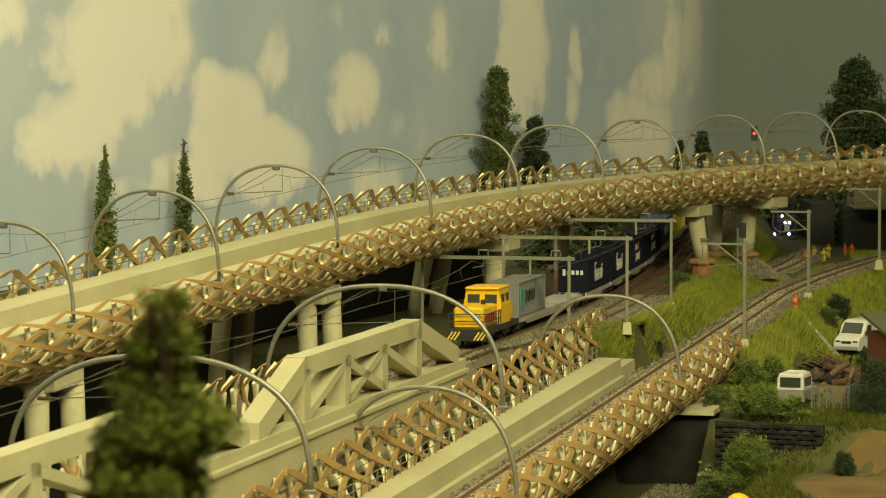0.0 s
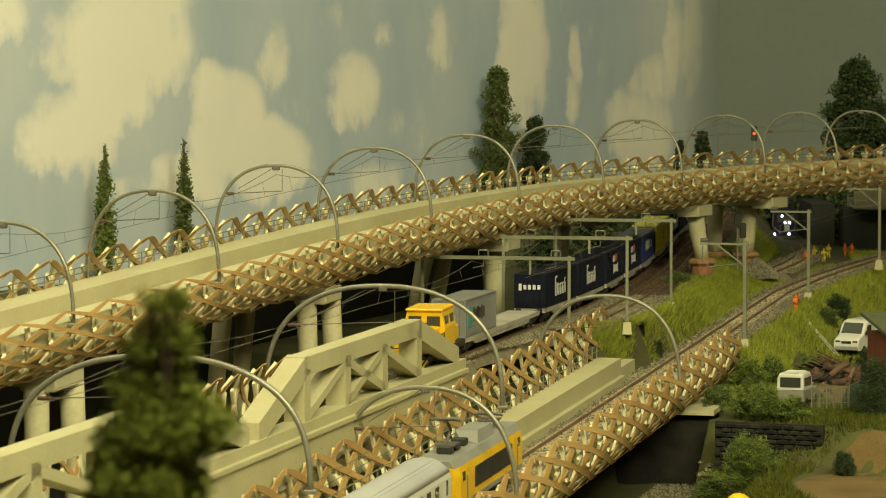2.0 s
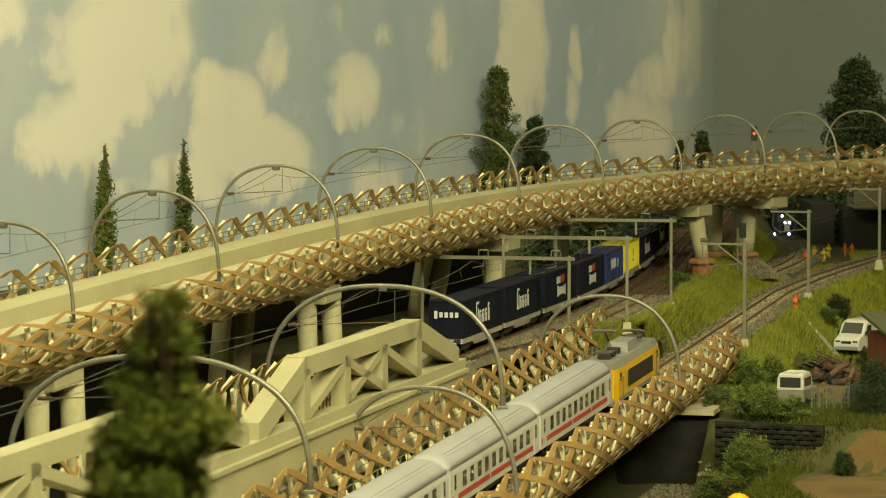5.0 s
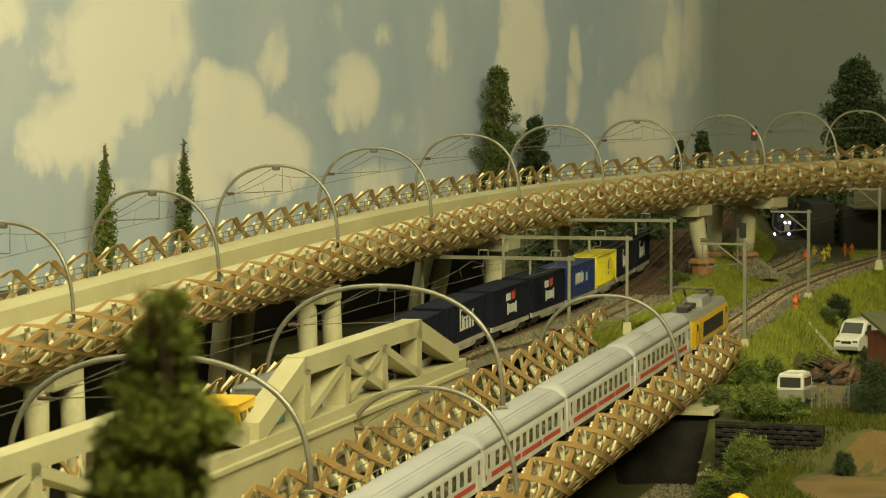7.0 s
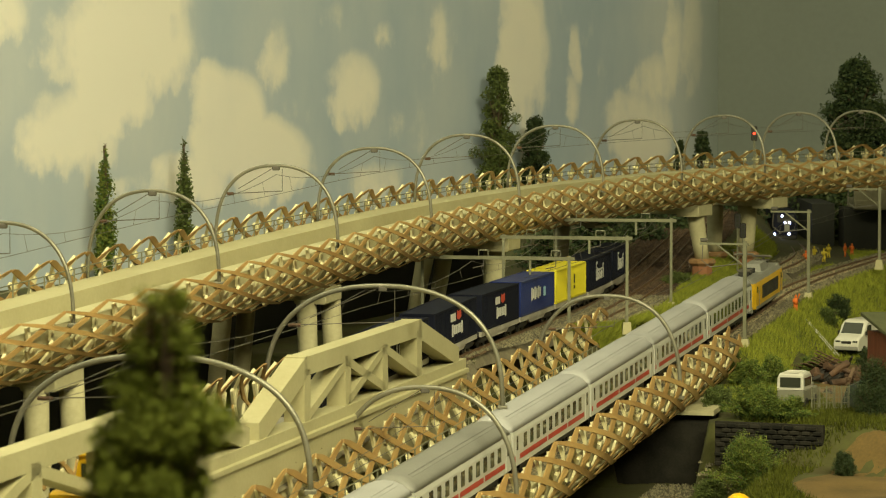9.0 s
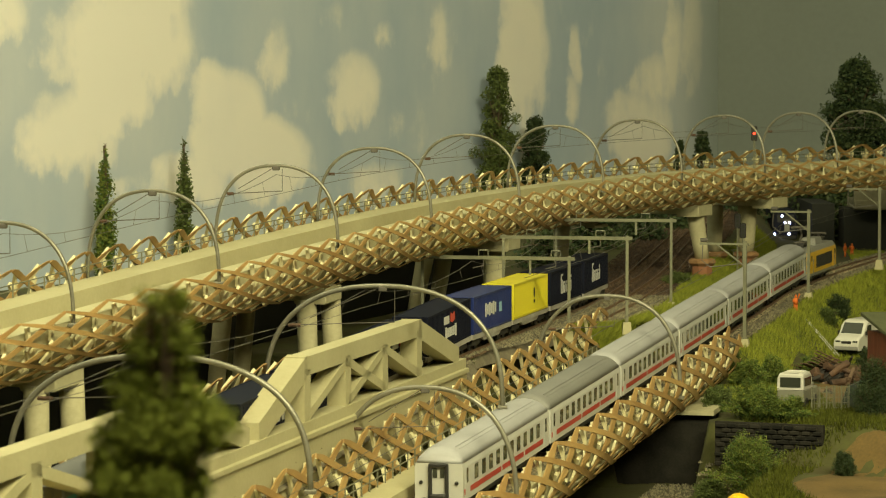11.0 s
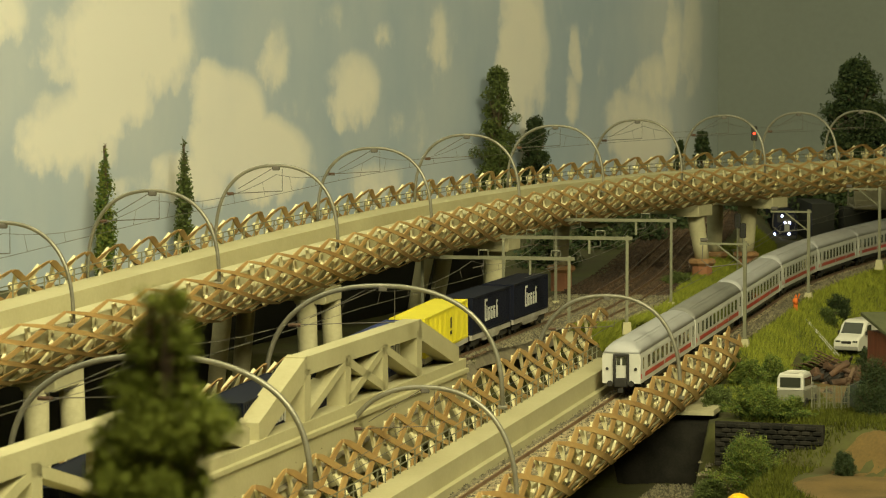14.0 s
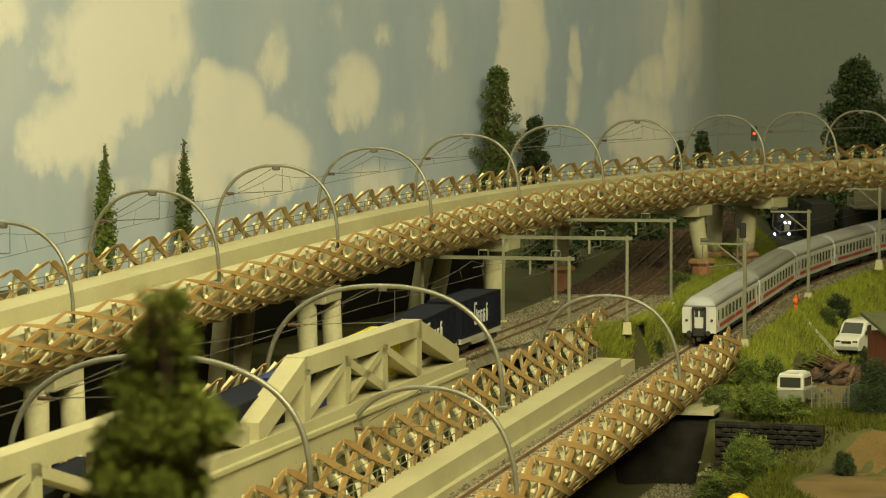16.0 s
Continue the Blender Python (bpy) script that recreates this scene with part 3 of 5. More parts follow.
for s in (149.0, 209.0, 269.0):
    arch(on_b, s, -8.4, 4.1, 8.5, 0.175, -0.6)
arch(on_a, -87.0, -9.2, 8.8, 7.6, 0.18, -1.3)
arch(on_a, -40.0, -7.4, 9.9, 8.5, 0.18, -1.3)


def pier(s, base, legs, o_end=4.6, plinth=False):
    """A flat cap and leaning legs: (along, top offset, foot offset, radius)."""
    top = -2.78
    t = thing("bridge_pier", Matrix(), "pale concrete flyover pier with leaning legs" + (" on brick plinths" if plinth else ""), "bridge pier", "piers of the flyover")
    zt = on_v(s).z + top
    prof = [(-5.6, -0.85), (-5.3, -1.0), (2.0, -1.0), (2.1, -1.25), (o_end - 0.1, -1.25), (o_end, -1.15), (o_end, -0.08), (o_end - 0.08, 0.0), (-5.6, 0.0)]
    rows = [[on_v(s + d, o * k, top + z * k) for o, z in prof] for d, k in ((-1.8, 0.985), (-1.72, 1.0), (1.72, 1.0), (1.8, 0.985))]
    part("cap", Geo().sweep(rows), CONC2, t, "flat concrete cap")
    for ds, ot, ob, r in legs:
        rr = []
        for k in range(5):
            f = k / 4
            p = on_v(s + ds * (1.3 - 0.3 * f), ob + (ot - ob) * f)
            q = r * (0.80 + 0.20 * f)
            rr.append([Vector((p.x + math.cos(a * math.tau / 14) * q, p.y + math.sin(a * math.tau / 14) * q, base + (zt - 1.0 - base) * f)) for a in range(14)])
        part("leg", Geo().sweep(rr), CONC2, t, smooth=True)
        if plinth:
            p = on_v(s + ds * 1.3, ob)
            ring = [(math.cos((a + 0.5) * math.tau / 8), math.sin((a + 0.5) * math.tau / 8)) for a in range(8)]
            pl = part("plinth", Geo().sweep([[(p.x + c * w, p.y + d * w, z) for c, d in ring] for w, z in ((1.15, base - 3.0), (1.15, base - 0.75))]), BRICK, t, "red-brown brick plinth")
            part("coping", Geo().sweep([[(p.x + c * w, p.y + d * w, z) for c, d in ring] for w, z in ((1.2, base - 0.76), (1.55, base - 0.45), (1.55, base - 0.15), (1.2, base + 0.03))]), COPING, pl, "orange-brown coping")
    return t


COPING = material("orange_coping_stone", (0.34, 0.19, 0.08), 0.8, 0.15, 40, 400, 0.15, second=(0.24, 0.13, 0.06))
pier(213.2, -8, [(-1.5, 3.0, 3.4, 0.85), (1.5, 3.8, 4.3, 0.85), (-1.5, -3.9, -5.0, 0.8), (1.5, -3.2, -4.6, 0.8)])
pier(257.4, -7.5, [(-1.5, 2.9, 3.6, 0.80), (1.5, 3.75, 4.6, 0.80), (-1.5, -3.9, -5.6, 0.75), (1.5, -3.2, -4.9, 0.75)])
pier(305.2, 4.7, [(0, 2.7, 2.6, 1.05), (-1.4, -3.4, -4.6, 0.85), (1.4, -2.6, -3.8, 0.85)])
pier(338.0, 7.4, [(0, -2.4, -2.4, 0.9)], 1.0, True)
pier(360.2, 6.9, [(0, 3.35, 4.2, 0.98)], plinth=True)
pier(379.0, 6.5, [(0, 0.5, 0.3, 1.15), (-1.2, -3.0, -2.8, 1.0)], plinth=True)

# ---- front bridge ----
def front_bridge():
    t = thing("front_bridge", Matrix(), "pale concrete trough bridge with one raised wall girder", "bridge")
    part("girder", Geo().sweep(strip(on_b, 130, 276.3, [(-4.5, -1.4), (-2.05, -1.4), (-2.05, 0.28), (-2.4, 0.34), (-2.4, 1.78), (-4.5, 1.78)], 8)), CONC, t, "cream concrete wall girder")
    part("deck", Geo().sweep(strip(on_b, 130, 297, [(-6.5, -2.2), (2.6, -2.2), (3.3, -1.4), (3.3, -0.42), (-6.8, -0.42)], 8)), CONC2, t)
    part("edge_beam", Geo().sweep(strip(on_b, 130, 297, [(2.5, -0.41), (3.2, -0.41), (3.2, 0.2), (2.5, 0.2)], 8)), CONC, t)
    part("wing_wall", Geo().sweep(strip(on_b, 276.5, 283, [(-4.3, -2.0), (-2.5, -2.0), (-2.5, 0.9), (-4.3, 0.9)], 3)), CONC2, t, "grey abutment wing wall")
    # the shade below the bearing slab is put into this wall's colour
    part("abutment", Geo().sweep(strip(on_b, 275.2, 300, [(-4, -11.0), (5.5, -11.0), (5.5, -2.75), (-4, -2.75)], 5)), DARKBRICK, t, "brick abutment, near-black with the shade under the slab in its colour")
    part("bearing_slab", Geo().sweep(strip(on_b, 274.5, 283, [(-4, -2.74), (6.0, -2.74), (6.0, -2.3), (-4, -2.3)], 5)), CONC2, t, "pale bearing slab")
    return t


front_bridge()
PROF_B = [(3.3, 2.3), (4.0, 1.3), (4.4, 0.2), (4.3, -1.0), (3.7, -2.0), (2.9, -2.6)]
lattice("lattice_cladding", on_b, 142.5, 300, PROF_B, 7.41, 6, "brown crossing slats along the front bridge, cream ribs behind", RIBS_FRONT, 1, w=0.50)
PROF_BL = [(-6.15, 5.2), (-6.05, 4.1), (-5.8, 3.0), (-5.4, 2.0), (-4.8, 1.1)]
lattice("lattice_cladding", on_b, 140, 289, PROF_BL, 6.3, 4, "brown crossing slats with cream branching posts beside the wall girder", RIBS_IN, 1, w=0.48, inset=0.22)
railing(on_b, 150, 276, -4.35, 1.78, 1.9, 1.15, "thin grey-brown railing on the wall girder")

# ---- truss bridge of the freight line ----
def truss_bridge():
    t = thing("truss_bridge", Matrix(), "cream concrete truss bridge with sloping end posts", "bridge")
    part("bottom_girder", Geo().sweep(strip(on_a, -150, -19.5, [(1.2, -4.6), (2.75, -4.6), (2.75, -0.75), (2.95, -0.75), (2.95, -0.45), (2.7, -0.4), (2.7, 0.3), (1.2, 0.3)], 12)), CONC, t, "cream bottom girder with a ledge")
    part("deck", Geo().sweep(strip(on_a, -150, -16.5, [(-4, -5.6), (1.2, -5.6), (1.2, -4.6), (-4, -4.6)], 12)), CONC2, t)
    for s0, s1 in ((-76.0, -21.5), (-150.0, -78.0)):
        ht = 4.2
        n = 3 if s0 > -140 else 5
        a0, a1 = s0 + 11, s1 - 13
        if s0 < -140:
            a0 = s0
        o0, o1 = 1.25, 2.6

        def member(p, q, w, nm):
            g = Geo().sweep([[on_a(p[0], o0, p[1] - w / 2), on_a(p[0], o1, p[1] - w / 2), on_a(p[0], o1, p[1] + w / 2), on_a(p[0], o0, p[1] + w / 2)],
                             [on_a(q[0], o0, q[1] - w / 2), on_a(q[0], o1, q[1] - w / 2), on_a(q[0], o1, q[1] + w / 2), on_a(q[0], o0, q[1] + w / 2)]])
            part(nm, g, CONC, t)

        def post(s, z0, z1, w, nm="truss_post"):
            g = Geo().sweep([[on_a(s - w, o0, z), on_a(s + w, o0, z), on_a(s + w, o1, z), on_a(s - w, o1, z)] for z in (z0, z1)])
            part(nm, g, CONC, t)
        if s0 > -140:
            member((s0, 0.6), (a0, ht - 0.45), 1.5, "end_post")
        member((a0 - 0.6, ht - 0.4), (a1 + 0.6, ht - 0.4), 1.2, "top_chord")
        member((a1, ht - 0.45), (s1, 0.6), 1.4, "end_post")
        step = (a1 - a0) / n
        for i in range(n + 1):
            post(a0 + i * step, 0.2, ht - 0.6, 0.75)
        for i in range(n):
            p, q = a0 + i * step, a0 + (i + 1) * step
            if i == n // 2:
                member((p, 0.5), (q, ht - 1.0), 0.62, "brace")
                member((p, ht - 1.0), (q, 0.5), 0.62, "brace")
            elif i < n // 2:
                member((p, 0.5), (q, ht - 1.0), 0.62, "brace")
            else:
                member((p, ht - 1.0), (q, 0.5), 0.62, "brace")
    return t


truss_bridge()
lattice("lattice_cladding", on_a, -150, -20, [(-4.2, 2.6), (-5.0, 1.5), (-5.3, 0.4), (-5.0, -0.8)], 5.2, 2, "brown zigzag slats with cream posts along the truss bridge's far side", [(0.12, 0.45, -0.3), (0.45, 1.0, 0.5), (0.45, 1.0, -0.5)], 1, w=0.42, inset=0.12)

# near-black backing added behind and under the flyover, in place of the shade there
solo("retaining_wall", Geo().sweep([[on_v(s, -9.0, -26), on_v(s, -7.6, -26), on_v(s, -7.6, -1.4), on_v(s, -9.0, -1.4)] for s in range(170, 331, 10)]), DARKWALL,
     "added near-black backing that stands for the shade behind the flyover piers", "retaining wall", kind="structure")

# ---- trains ----
def coach(label, roof, n_win=10, rear=False):
    t = thing("railway_coach", Matrix(), label, "railway coach", "express coaches")
    L = 25.5
    side = [(-1.60, 1.15), (-1.62, 3.30), (-1.55, 3.62)]
    roofp = [(-1.55, 3.62), (-1.40, 4.02), (-1.05, 4.36), (-0.55, 4.58), (0, 4.65), (0.55, 4.58), (1.05, 4.36), (1.40, 4.02), (1.55, 3.62)]
    body = [(-1.60, 1.15), (1.60, 1.15), (1.62, 3.30), (1.55, 3.62), (-1.55, 3.62), (-1.62, 3.30)]
    part("body", Geo().sweep([[(x, y, z) for x, z in body] for y in (-L / 2, L / 2)]), WHITE, t, "light grey body side")
    rows = []
    for y, k in ((-L / 2, 0.55), (-L / 2 + 0.5, 0.92), (-L / 2 + 1.1, 1.0), (L / 2 - 1.1, 1.0), (L / 2 - 0.5, 0.92), (L / 2, 0.55)):
        rows.append([(x * (0.985 + 0.02 * k), y, 3.62 + (z - 3.62) * k) for x, z in roofp])
    rf = part("roof", Geo().sweep(rows), roof, t, "matt grey rounded roof", smooth=True)
    for x in (-1.0, -0.75, 0.75, 1.0):
        zz = 4.38 if abs(x) > 0.9 else 4.51
        part("roof_rib", Geo().box(x, 0, zz, 0.05, L - 3.0, 0.05), roof, rf)
    part("skirt", Geo().box(0, 0, 0.95, 2.7, L - 6, 0.5), BLACK, t, "black underframe")
    # windows with a dark recess and a thin frame
    win = Geo().prism([(-0.42, 2.18), (0.42, 2.18), (0.47, 2.23), (0.47, 3.12), (0.42, 3.17), (-0.42, 3.17), (-0.47, 3.12), (-0.47, 2.23)], "x", 0, 0.04).mesh("window")
    win.materials.append(GLASS)
    door = Geo().box(0.015, 0, 2.2, 0.03, 1.0, 2.05).mesh("door")
    door.materials.append(WHITE)
    slot = Geo().box(0.03, 0, 2.75, 0.035, 0.42, 0.95).mesh("door_window")
    slot.materials.append(GLASS)
    for sx in (1, -1):
        x = 1.605 if sx > 0 else -1.645
        span = L - 7.2
        for i in range(n_win):
            part("window", win, GLASS, t, m=cm(x, -span / 2 + span * i / (n_win - 1), 0))
        for y in (-L / 2 + 1.1, L / 2 - 1.1):
            d = part("door", door, WHITE, t, m=cm(x, y, 0))
            part("door_window", slot, GLASS, d)
        for y0, y1 in ((-L / 2 + 0.3, -L / 2 + 0.7), (-L / 2 + 2.0, -2.2), (-1.7, 4.6), (5.1, L / 2 - 2.0)):
            part("stripe", Geo().box(sx * 1.612, (y0 + y1) / 2, 1.72, 0.03, y1 - y0, 0.36), RED, t, "red stripe")
    # ends: gangway, doors and tail lamps
    for e in (-1, 1):
        ye = e * L / 2
        part("gangway", Geo().box(-0.55, ye + e * 0.12, 2.35, 0.22, 0.3, 2.5, b=0.05).box(0.55, ye + e * 0.12, 2.35, 0.22, 0.3, 2.5, b=0.05).box(0, ye + e * 0.12, 3.5, 1.3, 0.3, 0.24, b=0.05), BLACK, t, "black rubber gangway")
        dd = part("end_door", Geo().box(0, ye + e * 0.02, 2.3, 0.9, 0.06, 2.3), WHITE, t)
        part("door_window", Geo().box(-0.24, ye + e * 0.06, 2.98, 0.30, 0.05, 0.62).box(0.24, ye + e * 0.06, 2.98, 0.30, 0.05, 0.62), GLASS, dd)
        part("coupler", Geo().box(0, ye + e * 0.2, 1.25, 1.1, 0.5, 0.75, b=0.08).box(0, ye + e * 0.2, 0.62, 0.4, 0.5, 0.35), BLACK, t)
        for x in (-1.19, 1.19):
            part("tail_lamp", Geo().tube([(x, ye, 2.35), (x, ye + e * 0.08, 2.35)], 0.13, 10), BLACK, t)
            part("buffer", Geo().tube([(x * 0.75, ye, 1.18), (x * 0.75, ye + e * 0.35, 1.18), (x * 0.75, ye + e * 0.36, 1.18), (x * 0.75, ye + e * 0.42, 1.18)], [0.12, 0.12, 0.25, 0.25], 10), BLACK, t)
    bogies(t, (-L / 2 + 4.2, L / 2 - 4.2), 1.35)
    return t


def bogies(t, ys, half):
    wheel = Geo().tube([(-0.06, 0, 0), (0.06, 0, 0)], 0.53, 14).mesh("wheel")
    wheel.materials.append(BLACK)
    for y in ys:
        b = part("bogie", Geo().box(-1.05, y, 0.62, 0.22, 2 * half + 1.0, 0.42, b=0.05).box(1.05, y, 0.62, 0.22, 2 * half + 1.0, 0.42, b=0.05).box(0, y, 0.62, 2.0, 0.5, 0.4), BLACK, t, "black bogie frame")
        for yy in (-half, half):
            for x in (-0.82, 0.82):
                part("wheel", wheel, BLACK, b, m=cm(x, y + yy, 0.53))


def pantograph(parent, y, folded):
    g = Geo()
    z0 = 4.55
    g.box(0, y, z0, 1.3, 1.6, 0.10)
    for x in (-0.45, 0.45):
        for yy in (-0.6, 0.6):
            g.tube([(x, y + yy, 4.2), (x, y + yy, z0)], 0.10, 6)
    h = 0.35 if folded else 1.6
    g.tube([(0.0, y - 0.6, z0), (0, y + 0.9, z0 + h * 0.5), (0, y - 0.3, z0 + h)], 0.11, 6)
    g.tube([(-1.0, y - 0.3, z0 + h), (-0.7, y - 0.3, z0 + h + 0.1), (0.7, y - 0.3, z0 + h + 0.1), (1.0, y - 0.3, z0 + h)], 0.12, 6)
    g.tube([(-0.9, y + 0.05, z0 + h), (0.9, y + 0.05, z0 + h)], 0.09, 6)
    part("pantograph", g, WIRE, parent, "dark pantograph")


def electric_loco():
    t = thing("electric_locomotive", Matrix(), "yellow and grey electric locomotive with black side grilles", "locomotive")
    L = 19.0
    ring = [(-1.70, 1.0), (1.70, 1.0), (1.72, 2.9), (1.60, 3.55), (-1.60, 3.55), (-1.72, 2.9)]
    rows = [[(x * k, y, z) for x, z in ring] for y, k in ((-L / 2, 0.86), (-L / 2 + 0.8, 1.0), (L / 2 - 0.8, 1.0), (L / 2, 0.86))]
    part("body", Geo().sweep(rows), YELLOW, t, "bright yellow body")
    top = [(-1.60, 3.55), (1.60, 3.55), (1.25, 4.0), (-1.25, 4.0)]
    rf = part("roof", Geo().sweep([[(x * k, y, z) for x, z in top] for y, k in ((-L / 2 + 0.1, 0.9), (-L / 2 + 1, 1), (L / 2 - 1, 1), (L / 2 - 0.1, 0.9))]), LOCOGREY, t, "grey roof")
    part("roof_hatch", Geo().sweep([[(-1.0, y, 3.98), (1.0, y, 3.98), (0.75 * k, y, 3.98 + 0.75 * k), (-0.75 * k, y, 3.98 + 0.75 * k)] for y, k in ((-1.2, 0.3), (-0.2, 1), (3.6, 1), (4.6, 0.3))]), LOCOGREY, rf, "raised grey roof hatch")
    for y in (-6.0, -4.2, -2.2):
        part("insulator_box", Geo().box(0, y, 4.25, 1.0, 0.8, 0.5, b=0.06), BLACK, rf)
    pantograph(t, -5.4, False)
    pantograph(t, 6.3, True)
    for sx in (1, -1):
        part("side_grille", Geo().box(sx * 1.71, 0.4, 2.35, 0.05, 10.6, 1.35), BLACK, t, "black louvred side grille")
        for i in range(12):
            part("louvre", Geo().box(sx * 1.745, -4.4 + i * 0.88, 2.35, 0.03, 0.06, 1.25), BLACK, t)
        for e in (-1, 1):
            part("cab_window", Geo().box(sx * 1.70, e * (L / 2 - 1.7), 2.85, 0.05, 0.7, 0.6), GLASS, t)
            part("cab_door", Geo().box(sx * 1.715, e * (L / 2 - 2.9), 2.25, 0.03, 0.8, 2.2), YELLOW, t)
            part("handrail", Geo().tube([(sx * 1.78, e * (L / 2 - 2.4), 1.2), (sx * 1.78, e * (L / 2 - 2.4), 2.8)], 0.035, 5), STEEL, t)
        part("sill_band", Geo().box(sx * 1.70, 0, 1.08, 0.06, L - 1.6, 0.3), LOCOGREY, t, "dark grey sill")
    for e in (-1, 1):
        part("windscreen", Geo().box(0, e * (L / 2 - 0.02), 2.9, 2.3, 0.12, 0.75), GLASS, t)
        for x in (-1.0, 1.0):
            part("headlamp", Geo().tube([(x, e * L / 2, 1.75), (x, e * (L / 2 + 0.1), 1.75)], 0.17, 10), GLASS, t)
            part("buffer", Geo().tube([(x, e * L / 2, 1.18), (x, e * (L / 2 + 0.5), 1.18), (x, e * (L / 2 + 0.51), 1.18), (x, e * (L / 2 + 0.57), 1.18)], [0.13, 0.13, 0.27, 0.27], 10), BLACK, t)
        part("buffer_beam", Geo().box(0, e * (L / 2 - 0.1), 0.95, 2.9, 0.3, 0.6), LOCOGREY, t)
    part("underframe", Geo().box(0, 0, 0.8, 2.4, L - 3, 0.6), BLACK, t)
    bogies(t, (-L / 2 + 4.6, L / 2 - 4.6), 1.6)
    return t


def diesel_loco():
    t = thing("diesel_shunter", Matrix(), "yellow diesel shunting locomotive with striped buffer beam", "locomotive")
    L = 12.6
    part("frame", Geo().box(0, 0, 1.25, 3.3, L, 0.5, b=0.05), BLACK, t, "black running frame")
    part("hood", Geo().box(0, -3.3, 2.35, 2.5, 5.2, 1.75, b=0.16), YELLOW, t, "yellow engine hood")
    part("rear_hood", Geo().box(0, 4.5, 2.1, 2.5, 2.6, 1.3, b=0.16), YELLOW, t)
    cab = part("cab", Geo().sweep([[(x, y, z) for x, z in ((-1.55, 1.5), (1.55, 1.5), (1.6, 3.0), (1.35, 4.3), (-1.35, 4.3), (-1.6, 3.0))] for y in (-0.6, 3.2)]), YELLOW, t, "yellow cab")
    part("cab_roof", Geo().box(0, 1.3, 4.4, 2.9, 4.2, 0.22, b=0.08), YELLOW, cab)
    for x in (-0.72, 0.72):
        part("window", Geo().box(x, -0.62, 3.55, 1.0, 0.06, 0.75), GLASS, cab)
    for sx in (-1, 1):
        for y in (0.4, 2.1):
            part("window", Geo().box(sx * 1.5, y, 3.55, 0.1, 1.0, 0.75, Matrix.Translation((0, 0, 0))), GLASS, cab)
        part("side_stripe", Geo().box(sx * 1.262, -3.3, 2.3, 0.02, 4.4, 0.5), REDLOGO, t, "orange-red flash")
        for h in (2.1, 2.7):
            part("handrail", Geo().tube([(sx * 1.6, -6.2, h), (sx * 1.6, -0.7, h)], 0.05, 5), BLACK, t)
        for i in range(7):
            part("rail_post", Geo().tube([(sx * 1.6, -6.2 + i * 0.9, 1.5), (sx * 1.6, -6.2 + i * 0.9, 2.7)], 0.045, 5), BLACK, t)
    for h in (2.1, 2.7):
        part("handrail", Geo().tube([(-1.6, -6.2, h), (1.6, -6.2, h)], 0.05, 5), BLACK, t)
    for e in (-1, 1):
        bb = part("buffer_beam", Geo().box(0, e * (L / 2 + 0.05), 1.0, 3.2, 0.25, 0.9), BLACK, t)
        for x in (-1.1, 1.1):
            for k in range(3):
                part("warning_stripe", Geo().box(0, 0, 0, 0.13, 0.05, 0.8, Matrix.Translation((x - 0.3 + k * 0.3, e * (L / 2 + 0.18), 0.95)) @ Matrix.Rotation(0.6, 4, "Y")), VEST, bb, "yellow warning stripe")
    for x in (-0.8, 0.8):
        part("headlamp", Geo().tube([(x, -5.9, 2.6), (x, -6.0, 2.6)], 0.16, 10), LETTER, t)
    part("exhaust", Geo().tube([(0.4, -2.2, 3.2), (0.4, -2.2, 3.6)], 0.2, 10), BLACK, t)
    bogies(t, (-3.4, 3.4), 1.0)
    return t


def flat_wagon(L, label):
    t = thing("container_wagon", Matrix(), label, "flat wagon", "container wagons")
    for sx in (-1, 1):
        part("sole_bar", Geo().prism([(-L / 2, 0.95), (L / 2, 0.95), (L / 2, 1.33), (-L / 2, 1.33)], "x", sx * 1.25 - 0.12, sx * 1.25 + 0.12), WAGON, t)
        part("belly_rail", Geo().prism([(-L / 2 + 4.5, 0.62), (L / 2 - 4.5, 0.62), (L / 2 - 3.6, 0.95), (-L / 2 + 3.6, 0.95)], "x", sx * 1.2 - 0.08, sx * 1.2 + 0.08), WAGON, t)
    for i in range(6):
        part("cross_member", Geo().box(0, -L / 2 + 0.3 + (L - 0.6) * i / 5, 1.12, 2.4, 0.5, 0.28), WAGON, t)
    part("floor_plate", Geo().box(0, 0, 1.30, 2.3, L - 0.4, 0.07), WAGON, t, "pale grey floor plate")
    part("centre_sill", Geo().box(0, 0, 1.1, 0.7, L, 0.3), WAGON, t)
    for e in (-1, 1):
        part("buffer", Geo().box(-0.95, e * (L / 2 + 0.2), 1.15, 0.45, 0.4, 0.4, b=0.06).box(0.95, e * (L / 2 + 0.2), 1.15, 0.45, 0.4, 0.4, b=0.06), BLACK, t)
    bogies(t, (-L / 2 + 2.0, L / 2 - 2.0), 1.0)
    return t


